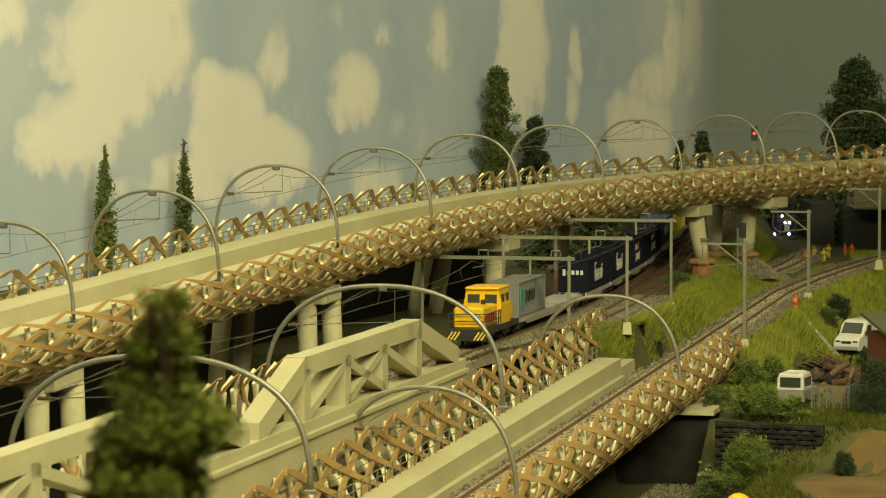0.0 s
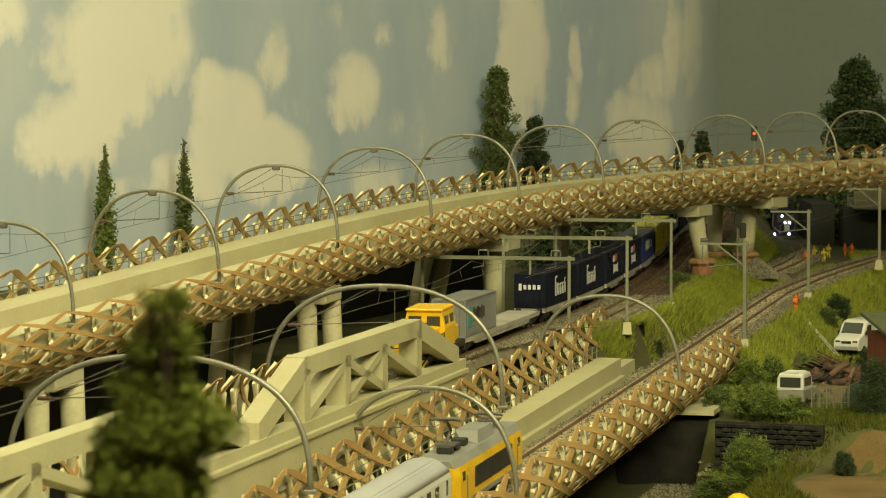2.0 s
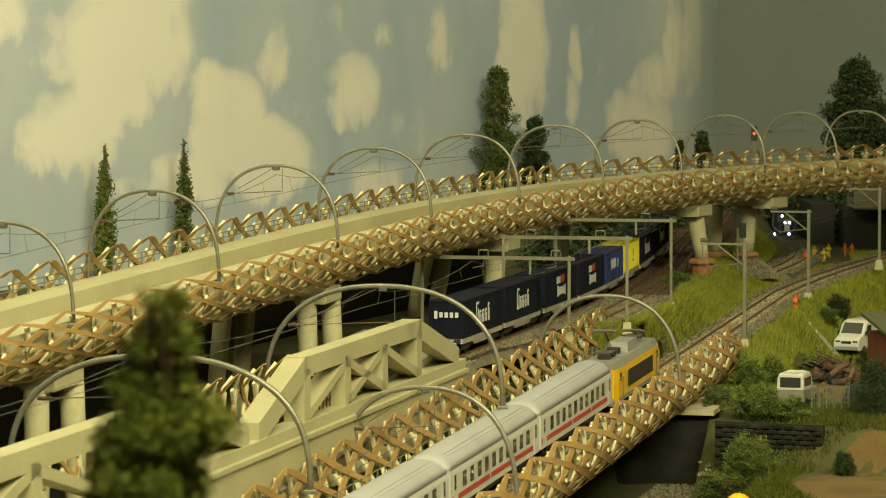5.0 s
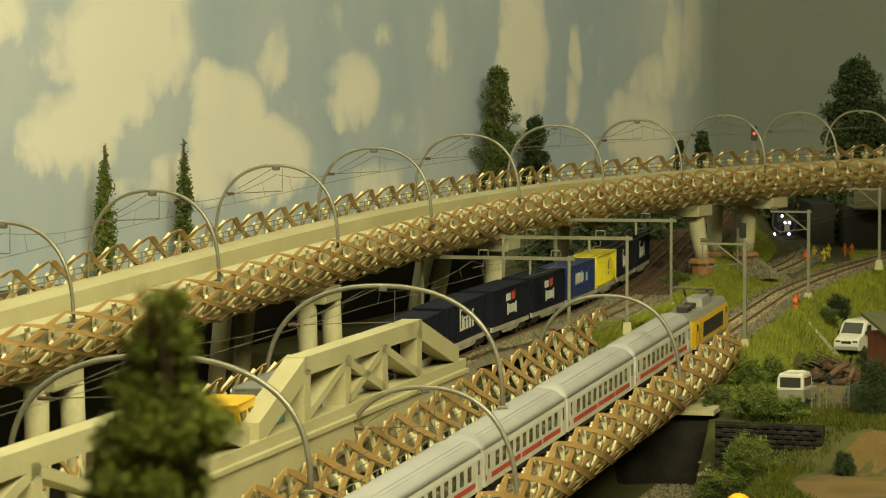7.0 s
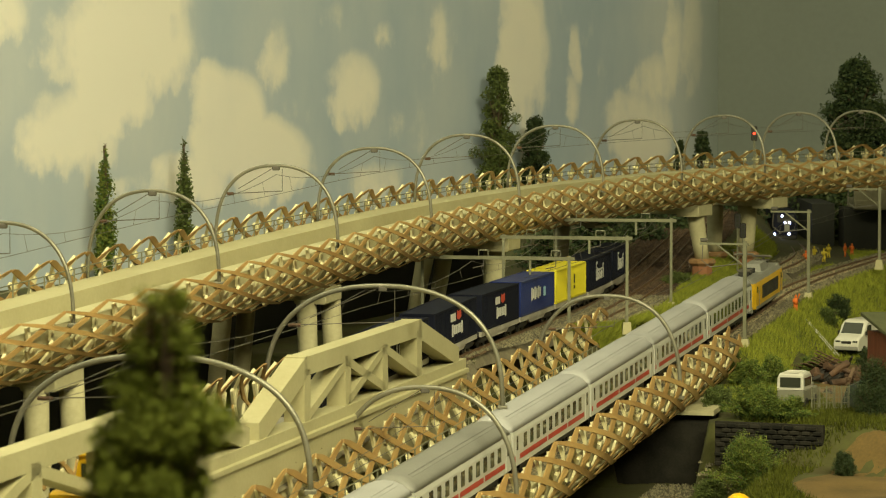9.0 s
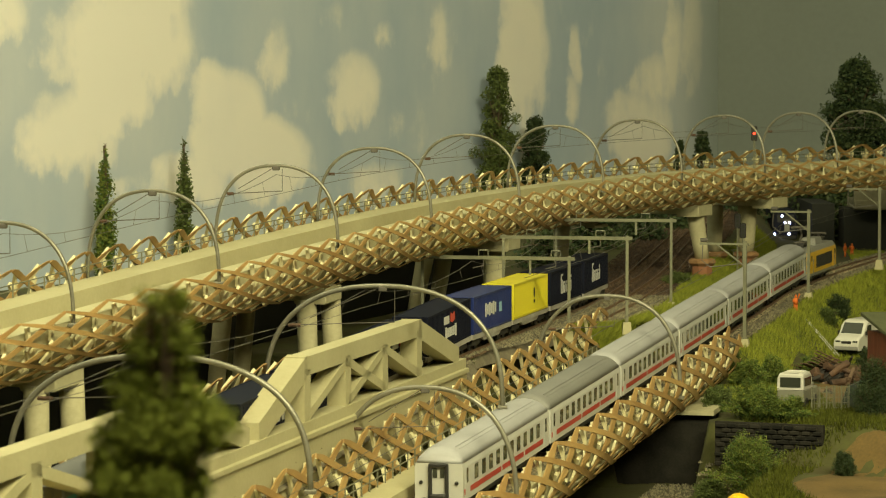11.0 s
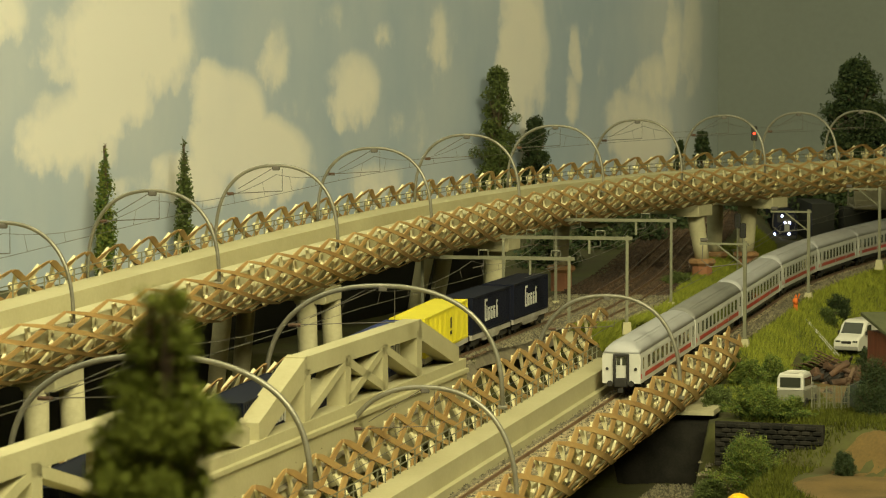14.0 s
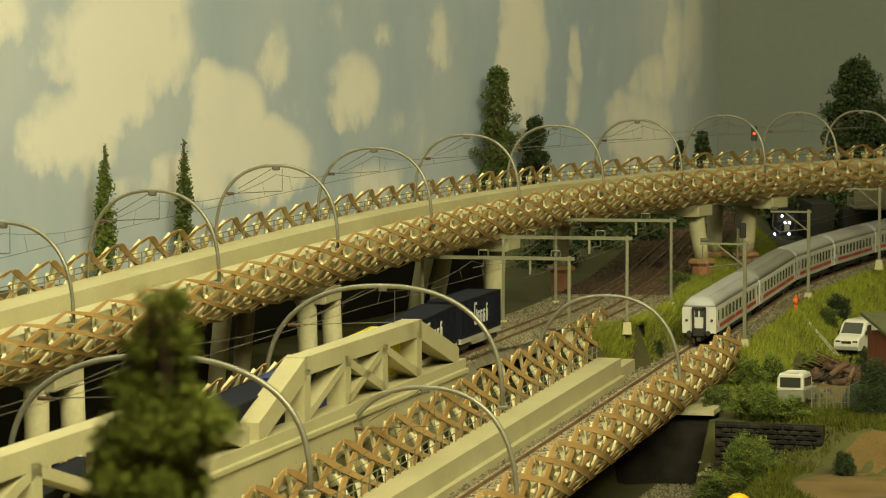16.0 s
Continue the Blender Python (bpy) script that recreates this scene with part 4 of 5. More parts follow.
def container(L, mat, label, kind, H=2.98):
    t = thing("freight_container", Matrix(), label, "shipping container", "freight containers")
    z0, W2 = 1.36, 1.38
    part("box", Geo().box(0, 0, z0 + H / 2, 2 * W2 - 0.12, L - 0.1, H - 0.06), mat, t)
    fr = Geo()
    for x in (-1, 1):
        for y in (-1, 1):
            fr.box(x * (W2 - 0.07), y * (L / 2 - 0.07), z0 + H / 2, 0.16, 0.16, H)
        for z in (z0 + 0.08, z0 + H - 0.07):
            fr.box(x * (W2 - 0.06), 0, z, 0.12, L - 0.3, 0.14)
    for y in (-1, 1):
        for z in (z0 + 0.08, z0 + H - 0.07):
            fr.box(0, y * (L / 2 - 0.06), z, 2 * W2 - 0.3, 0.12, 0.14)
    part("corner_frame", fr, mat, t)
    rib = Geo().box(0, 0, z0 + H / 2, 0.05, 0.12, H - 0.34).mesh("corrugation")
    rib.materials.append(mat)
    n = int(L / 0.42)
    for sx in (-1, 1):
        for i in range(n):
            part("corrugation", rib, mat, t, m=cm(sx * (W2 - 0.055), -L / 2 + 0.35 + (L - 0.7) * i / (n - 1), 0))
    for sx in (-1, 1):
        x = sx * (W2 - 0.015)
        c = z0 + H * 0.52
        g = Geo()
        ink = LETTER if mat is not GREYBOX else BLACK
        if kind == "script":      # a light word mark as plain blocks
            for i, (w, h, dz) in enumerate(((1.0, 1.7, 0.1), (0.7, 0.95, -0.25), (0.7, 0.95, -0.25), (0.6, 0.95, -0.25), (0.5, 1.35, -0.05))):
                yy = sx * (-2.1 + i * 1.05)
                q = Geo().box(x, yy, c + dz + h / 2 - 0.06, 0.03, w * 0.9, 0.2).box(x, yy, c + dz - h / 2 + 0.06, 0.03, w * 0.9, 0.2)
                q.box(x, yy - w * 0.36, c + dz, 0.03, 0.26, h - 0.1).box(x, yy + w * 0.3, c + dz - h * 0.12, 0.03, 0.2, h * 0.62)
                part("letter_block", q, ink, t, "white letter block")
        elif kind == "logo":
            part("word_bar", Geo().box(x, -sx * 1.1, c + 0.55, 0.03, 1.7, 0.6), ink, t, "white word bar")
            for i in range(6):
                part("letter_block", Geo().box(x, sx * (-1.3 + i * 0.66), c - 0.45, 0.03, 0.46, 0.95 if i in (0, 5) else 0.7), ink, t, "white letter block")
            part("logo", Geo().prism([(sx * 0.2, c + 0.35), (sx * 0.9, c + 0.2), (sx * 1.7, c + 0.4), (sx * 1.6, c + 1.0), (sx * 0.9, c + 0.85), (sx * 0.3, c + 1.0)], "x", x - 0.015, x + 0.015), REDLOGO, t, "red logo shape")
        elif kind == "bars":
            for i in range(6):
                part("letter_block", Geo().box(x, sx * (-2.6 + i * 0.72), c + 0.1, 0.03, 0.5, 1.1 if i % 2 == 0 else 0.8), ink, t, "plain letter block")
            part("logo", Geo().box(x, sx * 3.0, c, 0.03, 0.9, 0.8) if mat is not GREYBOX else Geo().box(x, -sx * 4.2, c, 0.03, 1.5, 1.6), material("pale_blue_print", (0.35, 0.6, 0.75) if mat is not GREYBOX else (0.05, 0.3, 0.3), 0.5, 0.05), t, "coloured logo block")
        else:
            g.box(x, sx * 1.5, c + 0.2, 0.03, 0.35, 0.8).box(x, sx * 1.5, c - 0.55, 0.03, 0.5, 0.25)
            part("stencil", g, BLACK, t, "small dark stencil")
    # door end with lock bars
    for e in (-1, 1):
        for x in (-0.9, -0.4, 0.4, 0.9):
            part("lock_bar", Geo().tube([(x, e * (L / 2 - 0.01), z0 + 0.25), (x, e * (L / 2 - 0.01), z0 + H - 0.25)], 0.05, 5), mat, t)
    if kind == "script":
        for i in range(5):
            part("letter_block", Geo().box(-0.85 + i * 0.42, -L / 2 - 0.03, z0 + H * 0.62, 0.26, 0.05, 0.4 if i else 0.6), LETTER, t, "white letter block")
    return t


FRONT = [(0, 184.8), (0.5, 193.6), (1, 203.0), (2, 221.6), (3, 238.8), (4, 255.3), (6.5, 299.8), (7, 308.3), (9, 342.8), (11.3, 386.4), (12.5, 411.4), (14.5, 450.7), (16, 477.8)]
BOXES = [(0, 133.8), (2, 113.2), (3.5, 97.2), (6.5, 63.8), (9, 38.0), (11.5, 14.7), (12.5, 4.0), (13.5, -7.8), (14.5, -18.0), (16, -33.0)]
TIMES = [0, 1, 2, 3, 4, 5, 6, 7, 8, 9, 10, 11, 12, 13, 14, 15, 16]


def rows_on(line, table, offset, half):
    rows = []
    for t in TIMES:
        s = float(np.interp(t, [a for a, _ in table], [b for _, b in table])) + offset
        p, q = line(s - half), line(s + half)
        d = q - p
        m = Matrix.Translation((p + q) / 2 * U) @ Euler((math.atan2(d.z, math.hypot(d.x, d.y)), 0, -math.atan2(d.x, d.y))).to_matrix().to_4x4()
        rows.append((t, m))
    return rows


express = [(electric_loco(), -9.5, 4.9)]
first = coach("light grey express coach with red stripe", SILVER)
for i in range(6):
    c = first if i == 0 else copy_thing(first, Matrix())
    if i == 4:
        for ch in c.children_recursive:
            if ch.name.startswith("roof"):
                ch.data = ch.data.copy()
                ch.data.materials[0] = GREYROOF
        tagged(c, "light grey express coach with dark ribbed roof")
    express.append((c, -20.0 - 13.1 - i * 26.1, 8.5))

freight = [(diesel_loco(), -134.5, 3.4)]
freight.append((flat_wagon(30.0, "long pale grey container wagon, half empty"), -112.4, 12))
freight.append((container(11.4, GREYBOX, "grey shipping container with dark print", "bars"), -121.2, 6))
SLOTS = ["script", "script", "logo", "logo", "bars", "stencil", "script", "script"]
wag = flat_wagon(14.8, "pale grey container wagon under its load")
navy_s = container(14.6, NAVY, "navy shipping container with white lettering", "script")
navy_l = container(14.6, NAVY, "navy shipping container with white and red logo", "logo")
made_s = made_l = False
for i, kind in enumerate(SLOTS):
    off = -7.3 - 15.6 * (5 - i) + (0.6 * (i - 5) if i > 5 else 0) - (2.4, 2.0, 0.8, 0, 0, 0, 0, 0)[i]
    w = wag if i == 0 else copy_thing(wag, Matrix())
    freight.append((w, off, 6))
    if kind == "script":
        c = navy_s if not made_s else copy_thing(navy_s, Matrix())
        made_s = True
    elif kind == "logo":
        c = navy_l if not made_l else copy_thing(navy_l, Matrix())
        made_l = True
    elif kind == "bars":
        c = container(14.6, BLUE, "blue shipping container with white lettering", "bars")
    else:
        c = container(14.6, LEMON, "lemon yellow shipping container", "stencil")
    freight.append((c, off, 6))

# ---- catenary portals, masts and wires ----
def portal(s, o0, o1, hb=7.4):
    t = thing("catenary_portal", Matrix(), "pale green steel catenary portal over the yard", "catenary portal", "yard portals")
    part("beam", Geo().bar(on_a(s, o0 - 0.3, hb), on_a(s, o1 + 0.5, hb), 0.28, 0.30), MAST, t)
    for o in (o0, o1):
        p = on_a(s, o, 0)
        part("post", Geo().bar((p.x, p.y, 4.7), (p.x, p.y, 5.55 + hb), 0.26, 0.26, (0, 1, 0)), MAST, t)
        part("footing", Geo().sweep([[(p.x + a * w, p.y + b * w, z) for a, b in ((-1, -1), (1, -1), (1, 1), (-1, 1))] for w, z in ((0.42, 4.2), (0.34, 5.25))]), CONC, t, "pale concrete footing")
    for o in (o0 * 0.4 + 0.6, o1 * 0.6 + 0.8):
        p = on_a(s, o, hb + 0.2)
        part("insulator_frame", Geo().tube([(p.x - 0.4, p.y, p.z), (p.x - 0.4, p.y, p.z + 0.45), (p.x + 0.4, p.y, p.z + 0.45), (p.x + 0.4, p.y, p.z)], 0.06, 5), MAST, t)
        part("drop_arm", Geo().tube([on_a(s, o, hb - 0.1), on_a(s, o, hb - 0.7), on_a(s, o - 0.9, hb - 0.9)], 0.05, 5), WIRE, t)
    q = on_a(s, o1 - 3.4, hb - 0.1)
    part("hanger", Geo().bar(q, q - Vector((0, 0, 1.3)), 0.2, 0.2, (0, 1, 0)), MAST, t)
    return t


portal(11.0, -8.0, 4.9, 6.2)
portal(22.1, -3.2, 8.0)
portal(46.9, -3.0, 8.2, 7.8)


def mast(x, y, z, h, arm):
    t = thing("catenary_mast", cm(x, y, z, 0, 0, -14), "grey-green steel catenary mast with a side arm", "catenary mast", "masts of the front line")
    part("post", Geo().bar((0, 0, 0), (0, 0, h + 0.15), 0.32, 0.32, (0, 1, 0)), MAST, t)
    part("footing", Geo().sweep([[(a * w, b * w, zz) for a, b in ((-1, -1), (1, -1), (1, 1), (-1, 1))] for w, zz in ((0.5, -0.9), (0.36, 0.25))]), CONC, t, "pale concrete footing")
    part("arm", Geo().bar((0.3, 0, h - 0.1), (-arm, 0, h - 0.1), 0.20, 0.20), MAST, t)
    part("brace", Geo().tube([(0, 0, h - 2.2), (-arm * 0.62, 0, h - 0.2)], 0.09, 6), MAST, t)
    part("insulator", Geo().box(-arm + 0.4, 0, h + 0.25, 0.7, 0.25, 0.35, b=0.05), WIRE, t)
    part("registration_arm", Geo().tube([(-arm + 0.3, 0, h), (-arm + 0.2, 0, h - 1.7), (-arm + 1.0, 0, h - 2.3), (-arm + 4.2, 0, h - 1.9)], 0.05, 5), WIRE, t)
    return t


mast(28.4, 309.2, 2.0, 9.3, 4.3)
mast(39.1, 351.7, 3.4, 9.0, 4.1)
mast(51.6, 388.9, 4.7, 8.7, 4.0)


def wires(line, stops, o, z_top, z_low, label):
    t = thing("overhead_wire", Matrix(), label, "overhead wire")
    for a, b in zip(stops, stops[1:]):
        n = 8
        up, low = [], []
        for i in range(n + 1):
            k = i / n
            s = a + (b - a) * k
            up.append(line(s, o, z_top - 0.9 * 4 * k * (1 - k)))
            low.append(line(s, o + 0.3 * (1 if stops.index(a) % 2 else -1) * (1 - 2 * k), z_low))
        part("messenger_wire", Geo().tube(up, 0.022, 4), WIRE, t)
        part("contact_wire", Geo().tube(low, 0.022, 4), WIRE, t)
        for i in (1, 3, 5, 7):
            part("dropper", Geo().tube([up[i], low[i]], 0.016, 4), WIRE, t)
    return t


wires(on_v, [192, 212.8, 233.9, 257, 280, 305.1, 330.2, 354.2, 374.3, 391.3, 404.3, 425], 0, 5.9, 4.4, "thin dark overhead wire above the flyover")
wires(on_a, [-135, -88, -40, -5.4, 22.1, 46.9, 75, 110], 0, 6.9, 5.6, "thin dark overhead wire above the freight track")
wires(on_a2, [-5.4, 22.1, 46.9, 75, 110], 0, 6.9, 5.6, "thin dark overhead wire above the second yard track")
wires(on_b, [149, 209, 269, 318, 361, 400, 440], -0.5, 7.4, 6.0, "thin dark overhead wire above the front line")


# ---- plants ----
def leaf_cloud(blobs, n, size, seed, flat=1.0):
    """Small leaf cards scattered in the shells of many blobs: (x, y, z, rx, ry, rz)."""
    rnd = random.Random(seed)
    g = Geo()
    vol = [b[3] * b[4] * b[5] for b in blobs]
    for _ in range(n):
        b = rnd.choices(blobs, vol)[0]
        v = Vector((rnd.gauss(0, 1), rnd.gauss(0, 1), rnd.gauss(0, 1))).normalized() * (rnd.random() ** 0.45)
        c = Vector((b[0] + v.x * b[3], b[1] + v.y * b[4], b[2] + v.z * b[5]))
        d1 = Vector((rnd.gauss(0, 1), rnd.gauss(0, 1), rnd.gauss(0, 1) * flat)).normalized() * size * rnd.uniform(0.6, 1.3)
        d2 = d1.cross(Vector((rnd.gauss(0, 1), rnd.gauss(0, 1), rnd.gauss(0, 1)))).normalized() * size * rnd.uniform(0.35, 0.7)
        g.add([c - d1, c + d2, c + d1, c - d2], [(0, 1, 2, 3)])
    return g


def raw_mesh(g, name):
    me = bpy.data.meshes.new(name)
    me.from_pydata([(x * U, y * U, z * U) for x, y, z in g.v], [], g.f)
    return me


def tree(name, x, y, z, h, w, n, size, mat, label, seed, shape, trunk=0.25):
    rnd = random.Random(seed)
    t = thing(name, cm(x, y, z), label, "tree" if "bush" not in name else "bush")
    pts = [(rnd.uniform(-0.15, 0.15) * w * 0.3, rnd.uniform(-0.15, 0.15) * w * 0.3, h * 0.82 * k / 5) for k in range(6)]
    pts[0] = (0, 0, -0.3)
    tr = Geo().tube(pts, [trunk * (1 - 0.15 * k) for k in range(6)], 7)
    blobs = []
    for i in range(170 if shape[1] == "cone" else 95):
        k = rnd.uniform(shape[0], 1.0)
        a = rnd.uniform(0, 6.28)
        if shape[1] == "cypress":
            r = w * 0.5 * min(1.0, (1 - k) * 2.4 + 0.2)
            br = r * rnd.uniform(0.45, 0.7)
            rad = (r - br) * rnd.uniform(0.5, 1.1)
        elif shape[1] == "cone":
            r = w * 0.5 * (0.42 + 0.58 * min(1.0, (1 - k) * 8)) * (0.92 + 0.10 * math.sin(k * 46 + a))
            br = r * rnd.uniform(0.3, 0.52)
            rad = (r - br * 0.6) * rnd.uniform(0.3, 1.1)
        else:
            q = (k - shape[0]) / (1 - shape[0])
            r = w * 0.5 * math.sqrt(max(0.10, 1 - (2 * q - 0.85) ** 2 * 0.78))
            br = w * rnd.uniform(0.12, 0.22)
            rad = max(0, r - br * 0.8) * rnd.uniform(0.25, 1.1)
        c = (math.cos(a) * rad, math.sin(a) * rad, h * k - br * 0.9)
        blobs.append((*c, br, br, br * (1.9 if shape[1] == "cypress" else 0.85)))
        tr.tube([(0, 0, max(0, h * k * 0.75)), c], [trunk * 0.4, trunk * 0.12], 5)
    part("trunk", tr, BARK, t, "brown trunk and limbs")
    part("crown", raw_mesh(leaf_cloud(blobs, n, size, seed), "crown"), mat, t, "uneven green crown")
    return t


tree("foreground_tree", -5.62, 65, 8.6, 15.35, 2.7, 48000, 0.075, FRONTLEAF, "slim green model conifer at the layout's edge", 11, (0.42, "cone"), 0.16)
tree("cypress_tree", -35.9, 350, 4, 16.0, 2.7, 6000, 0.2, LEAF3, "tall slim green cypress before the painted sky", 12, (0.1, "cypress"))
tree("cypress_tree", -28.7, 365, 4, 16.0, 2.5, 6000, 0.2, LEAF, "tall slim dark green cypress before the painted sky", 13, (0.1, "cypress"))
tree("broadleaf_tree", 7.2, 434, 4, 24.0, 7.0, 22000, 0.2, LEAF, "tall ragged green tree before the painted sky", 14, (0.12, "round"), 0.4)
tree("broadleaf_tree", 12.4, 444, 4, 17.6, 5.6, 14000, 0.2, LEAF2, "dark green tree beside a taller one", 15, (0.15, "round"))
tree("far_tree", 37.6, 478, 8, 10.6, 3.6, 4000, 0.3, LEAF2, "small dull green tree near the grey wall", 16, (0.1, "round"))
tree("far_tree", 34.5, 480, 8, 9.0, 2.4, 2500, 0.3, LEAF2, "small dull green tree near the grey wall", 17, (0.1, "round"))
tree("broadleaf_tree", 57.0, 455, 4, 25.8, 11.4, 30000, 0.26, LEAF2, "large dark green tree before the grey wall", 18, (0.2, "round"), 0.6)
for i, (x, y, zt) in enumerate(((40, 452, 9), (45, 470, 11), (52, 462, 10), (30, 420, 8), (24, 405, 8.5), (18, 395, 8), (12, 372, 8), (60, 470, 10), (50.5, 456, 12), (55, 450, 10.5), (41, 446, 10), (20, 420, 10), (27, 440, 10.5))):
    tree("dark_bush", x, y, 3.6, zt - 3.6 + 2, 9, 2600, 0.34, LEAF2, "dark green shrubbery in the shade behind the flyover", 30 + i, (0.1, "round"))


def bush(x, y, h, w, mat, seed, label):
    """Many thin arching stems from one foot, with small narrow leaves along them."""
    rnd = random.Random(seed)
    t = thing("low_bush", cm(x, y, ground(x, y) - 0.15), label, "bush")
    tw, lf = Geo(), Geo()
    for _ in range(int(26 + 14 * w)):
        a, up = rnd.uniform(0, 6.28), rnd.random() ** 0.7
        reach = w * 0.5 * (1.05 - 0.75 * up) * rnd.uniform(0.6, 1.15)
        top = h * (0.30 + 0.70 * up) * rnd.uniform(0.75, 1.1)
        ca, sa = math.cos(a), math.sin(a)
        foot = Vector((rnd.gauss(0, w * 0.06), rnd.gauss(0, w * 0.06), 0))
        pts = [foot + Vector((ca * reach * k ** 1.3, sa * reach * k ** 1.3, top * (1.35 * k - 0.35 * k ** 3))) for k in (0, 0.25, 0.5, 0.75, 1.0)]
        tw.tube(pts, [0.07, 0.055, 0.045, 0.035, 0.02], 4)
        for _ in range(int(150 + 26 * w)):
            k = rnd.uniform(0.15, 1.06)
            i = min(3, int(k * 4))
            c = pts[i].lerp(pts[i + 1], k * 4 - i) + Vector((rnd.gauss(0, 1), rnd.gauss(0, 1), rnd.gauss(0, 0.8))) * (0.10 + 0.07 * h) * (1.15 - 0.6 * k)
            d1 = Vector((ca + rnd.gauss(0, 0.8), sa + rnd.gauss(0, 0.8), 0.5 + rnd.gauss(0, 0.6))).normalized() * rnd.uniform(0.07, 0.17)
            d2 = d1.cross(Vector((rnd.gauss(0, 1), rnd.gauss(0, 1), rnd.gauss(0, 1)))).normalized() * rnd.uniform(0.02, 0.038)
            lf.add([c - d1, c + d2, c + d1, c - d2], [(0, 1, 2, 3)])
    part("stem", tw, BARK, t, "thin brown branching stem")
    part("foliage", raw_mesh(lf, "foliage"), mat, t, "small narrow green leaves")
    return t


BUSHES = [(25.0, 267.0, 4.4, 6.2, LEAF3), (22.0, 268, 2.4, 3.2, LEAF), (26.4, 276.5, 2.9, 5.8, LEAF3), (28.9, 276.0, 2.0, 4.2, LEAF3), (23.8, 283, 2.2, 3.4, LEAF), (27.8, 298, 2.6, 3.8, LEAF3), (30.2, 300, 2.8, 3.6, LEAF3),
          (26.4, 303, 2.2, 3.0, LEAF), (36.4, 277, 5.0, 4.0, LEAF2), (37.8, 282, 4.0, 4.0, LEAF2), (32.4, 264.5, 2.0, 2.2, LEAF2), (19.4, 299.5, 1.7, 2.0, LEAF2), (42.4, 352, 2.6, 3.2, LEAF2),
          (40.6, 346, 1.8, 2.4, LEAF), (41.8, 322, 2.0, 2.6, LEAF2), (35.0, 312, 2.2, 2.8, LEAF3), (24.8, 346, 1.6, 3.6, LEAF)]
for i, (x, y, h, w, m) in enumerate(BUSHES):
    bush(x, y, h, w, m, 60 + i, "low shaggy dark green bush with loose twigs" if m is LEAF2 else "low shaggy fresh green bush with loose twigs")


def near_siding(x, y):
    """On the siding's bed, or on the bare ground beside it."""
    xs = float(np.interp(y, [378, 394, 410, 426, 445, 470], [37.5, 41.5, 44.6, 46.0, 46.2, 45.5]))
    return y > 376 and xs - 3.0 < x < xs + 2.6 + 4.0 * smooth01((y - 398) / 12)


def z_below(x, y):
    return not (y > 283 and ((x - 39.4) / 6.6) ** 2 + ((y - 303) / 26) ** 2 < 1)


def grass():
    rnd = random.Random(5)
    g, dark = Geo(), Geo()
    made = 0
    while made < 120000:
        x, y = rnd.uniform(6, 62), rnd.uniform(236, 430)
        s, o, zb = rel_b(x, y)
        sa, oa, za = rel_a(x, y)
        left = oa > yard_edge(sa) + 0.3 and o < -2.7 and s > 290 and not near_siding(x, y)
        right = o > 3.3 and s > 281 and z_below(x, y) and (o < 11.5 + 0.05 * (s - 300) or s > 335) and o < 26
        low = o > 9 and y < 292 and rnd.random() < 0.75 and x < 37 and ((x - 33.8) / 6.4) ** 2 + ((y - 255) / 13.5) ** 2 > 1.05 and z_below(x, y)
        if not (left or right or low):
            continue
        z = ground(x, y)
        if z < -6.5:
            continue
        h = rnd.uniform(0.3, 0.8)
        a = rnd.uniform(0, 6.28)
        lean = Vector((rnd.gauss(0, 0.22), rnd.gauss(0, 0.22), h))
        w = Vector((math.cos(a), math.sin(a), 0)) * 0.045
        p = Vector((x, y, z - 0.05))
        # blades low in the cutting get the green darkened for shade
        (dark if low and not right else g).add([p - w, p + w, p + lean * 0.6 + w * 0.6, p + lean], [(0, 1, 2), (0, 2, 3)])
        made += 1
    # the steep bank between the yard and the front line
    made = 0
    while made < 42000:
        sa = rnd.uniform(14, 125) if made > 6000 else rnd.uniform(16, 30)
        p = on_a(sa, yard_edge(sa) + rnd.uniform(-1.0, 5.5))
        s, o, zb = rel_b(p.x, p.y)
        if o > -2.5 or near_siding(p.x, p.y) or (s < 281 or (s < 291 and o > -3.3)):
            continue
        h = rnd.uniform(0.35, 0.85)
        lean = Vector((rnd.gauss(0.12, 0.26), rnd.gauss(-0.05, 0.26), h))
        a = rnd.uniform(0, 6.28)
        w = Vector((math.cos(a), math.sin(a), 0)) * 0.045
        q = Vector((p.x, p.y, ground(p.x, p.y) - 0.05))
        g.add([q - w, q + w, q + lean * 0.6 + w * 0.6, q + lean], [(0, 1, 2), (0, 2, 3)])
        made += 1
    tagged(solo("grass", raw_mesh(g, "grass"), GRASS, "fresh green static grass on the banks", "grass"), kind="stuff")
    tagged(solo("moss", raw_mesh(dark, "moss"), DARKGRASS, "olive moss and grass in the cutting, darkened in colour to stand for shade", "moss"), kind="stuff")


grass()

# dirt track and gravel in the yard
DIRT = material("yard_dirt", (0.175, 0.11, 0.032), 0.95, 0.15, 25, 400, 0.4, second=(0.085, 0.058, 0.017))


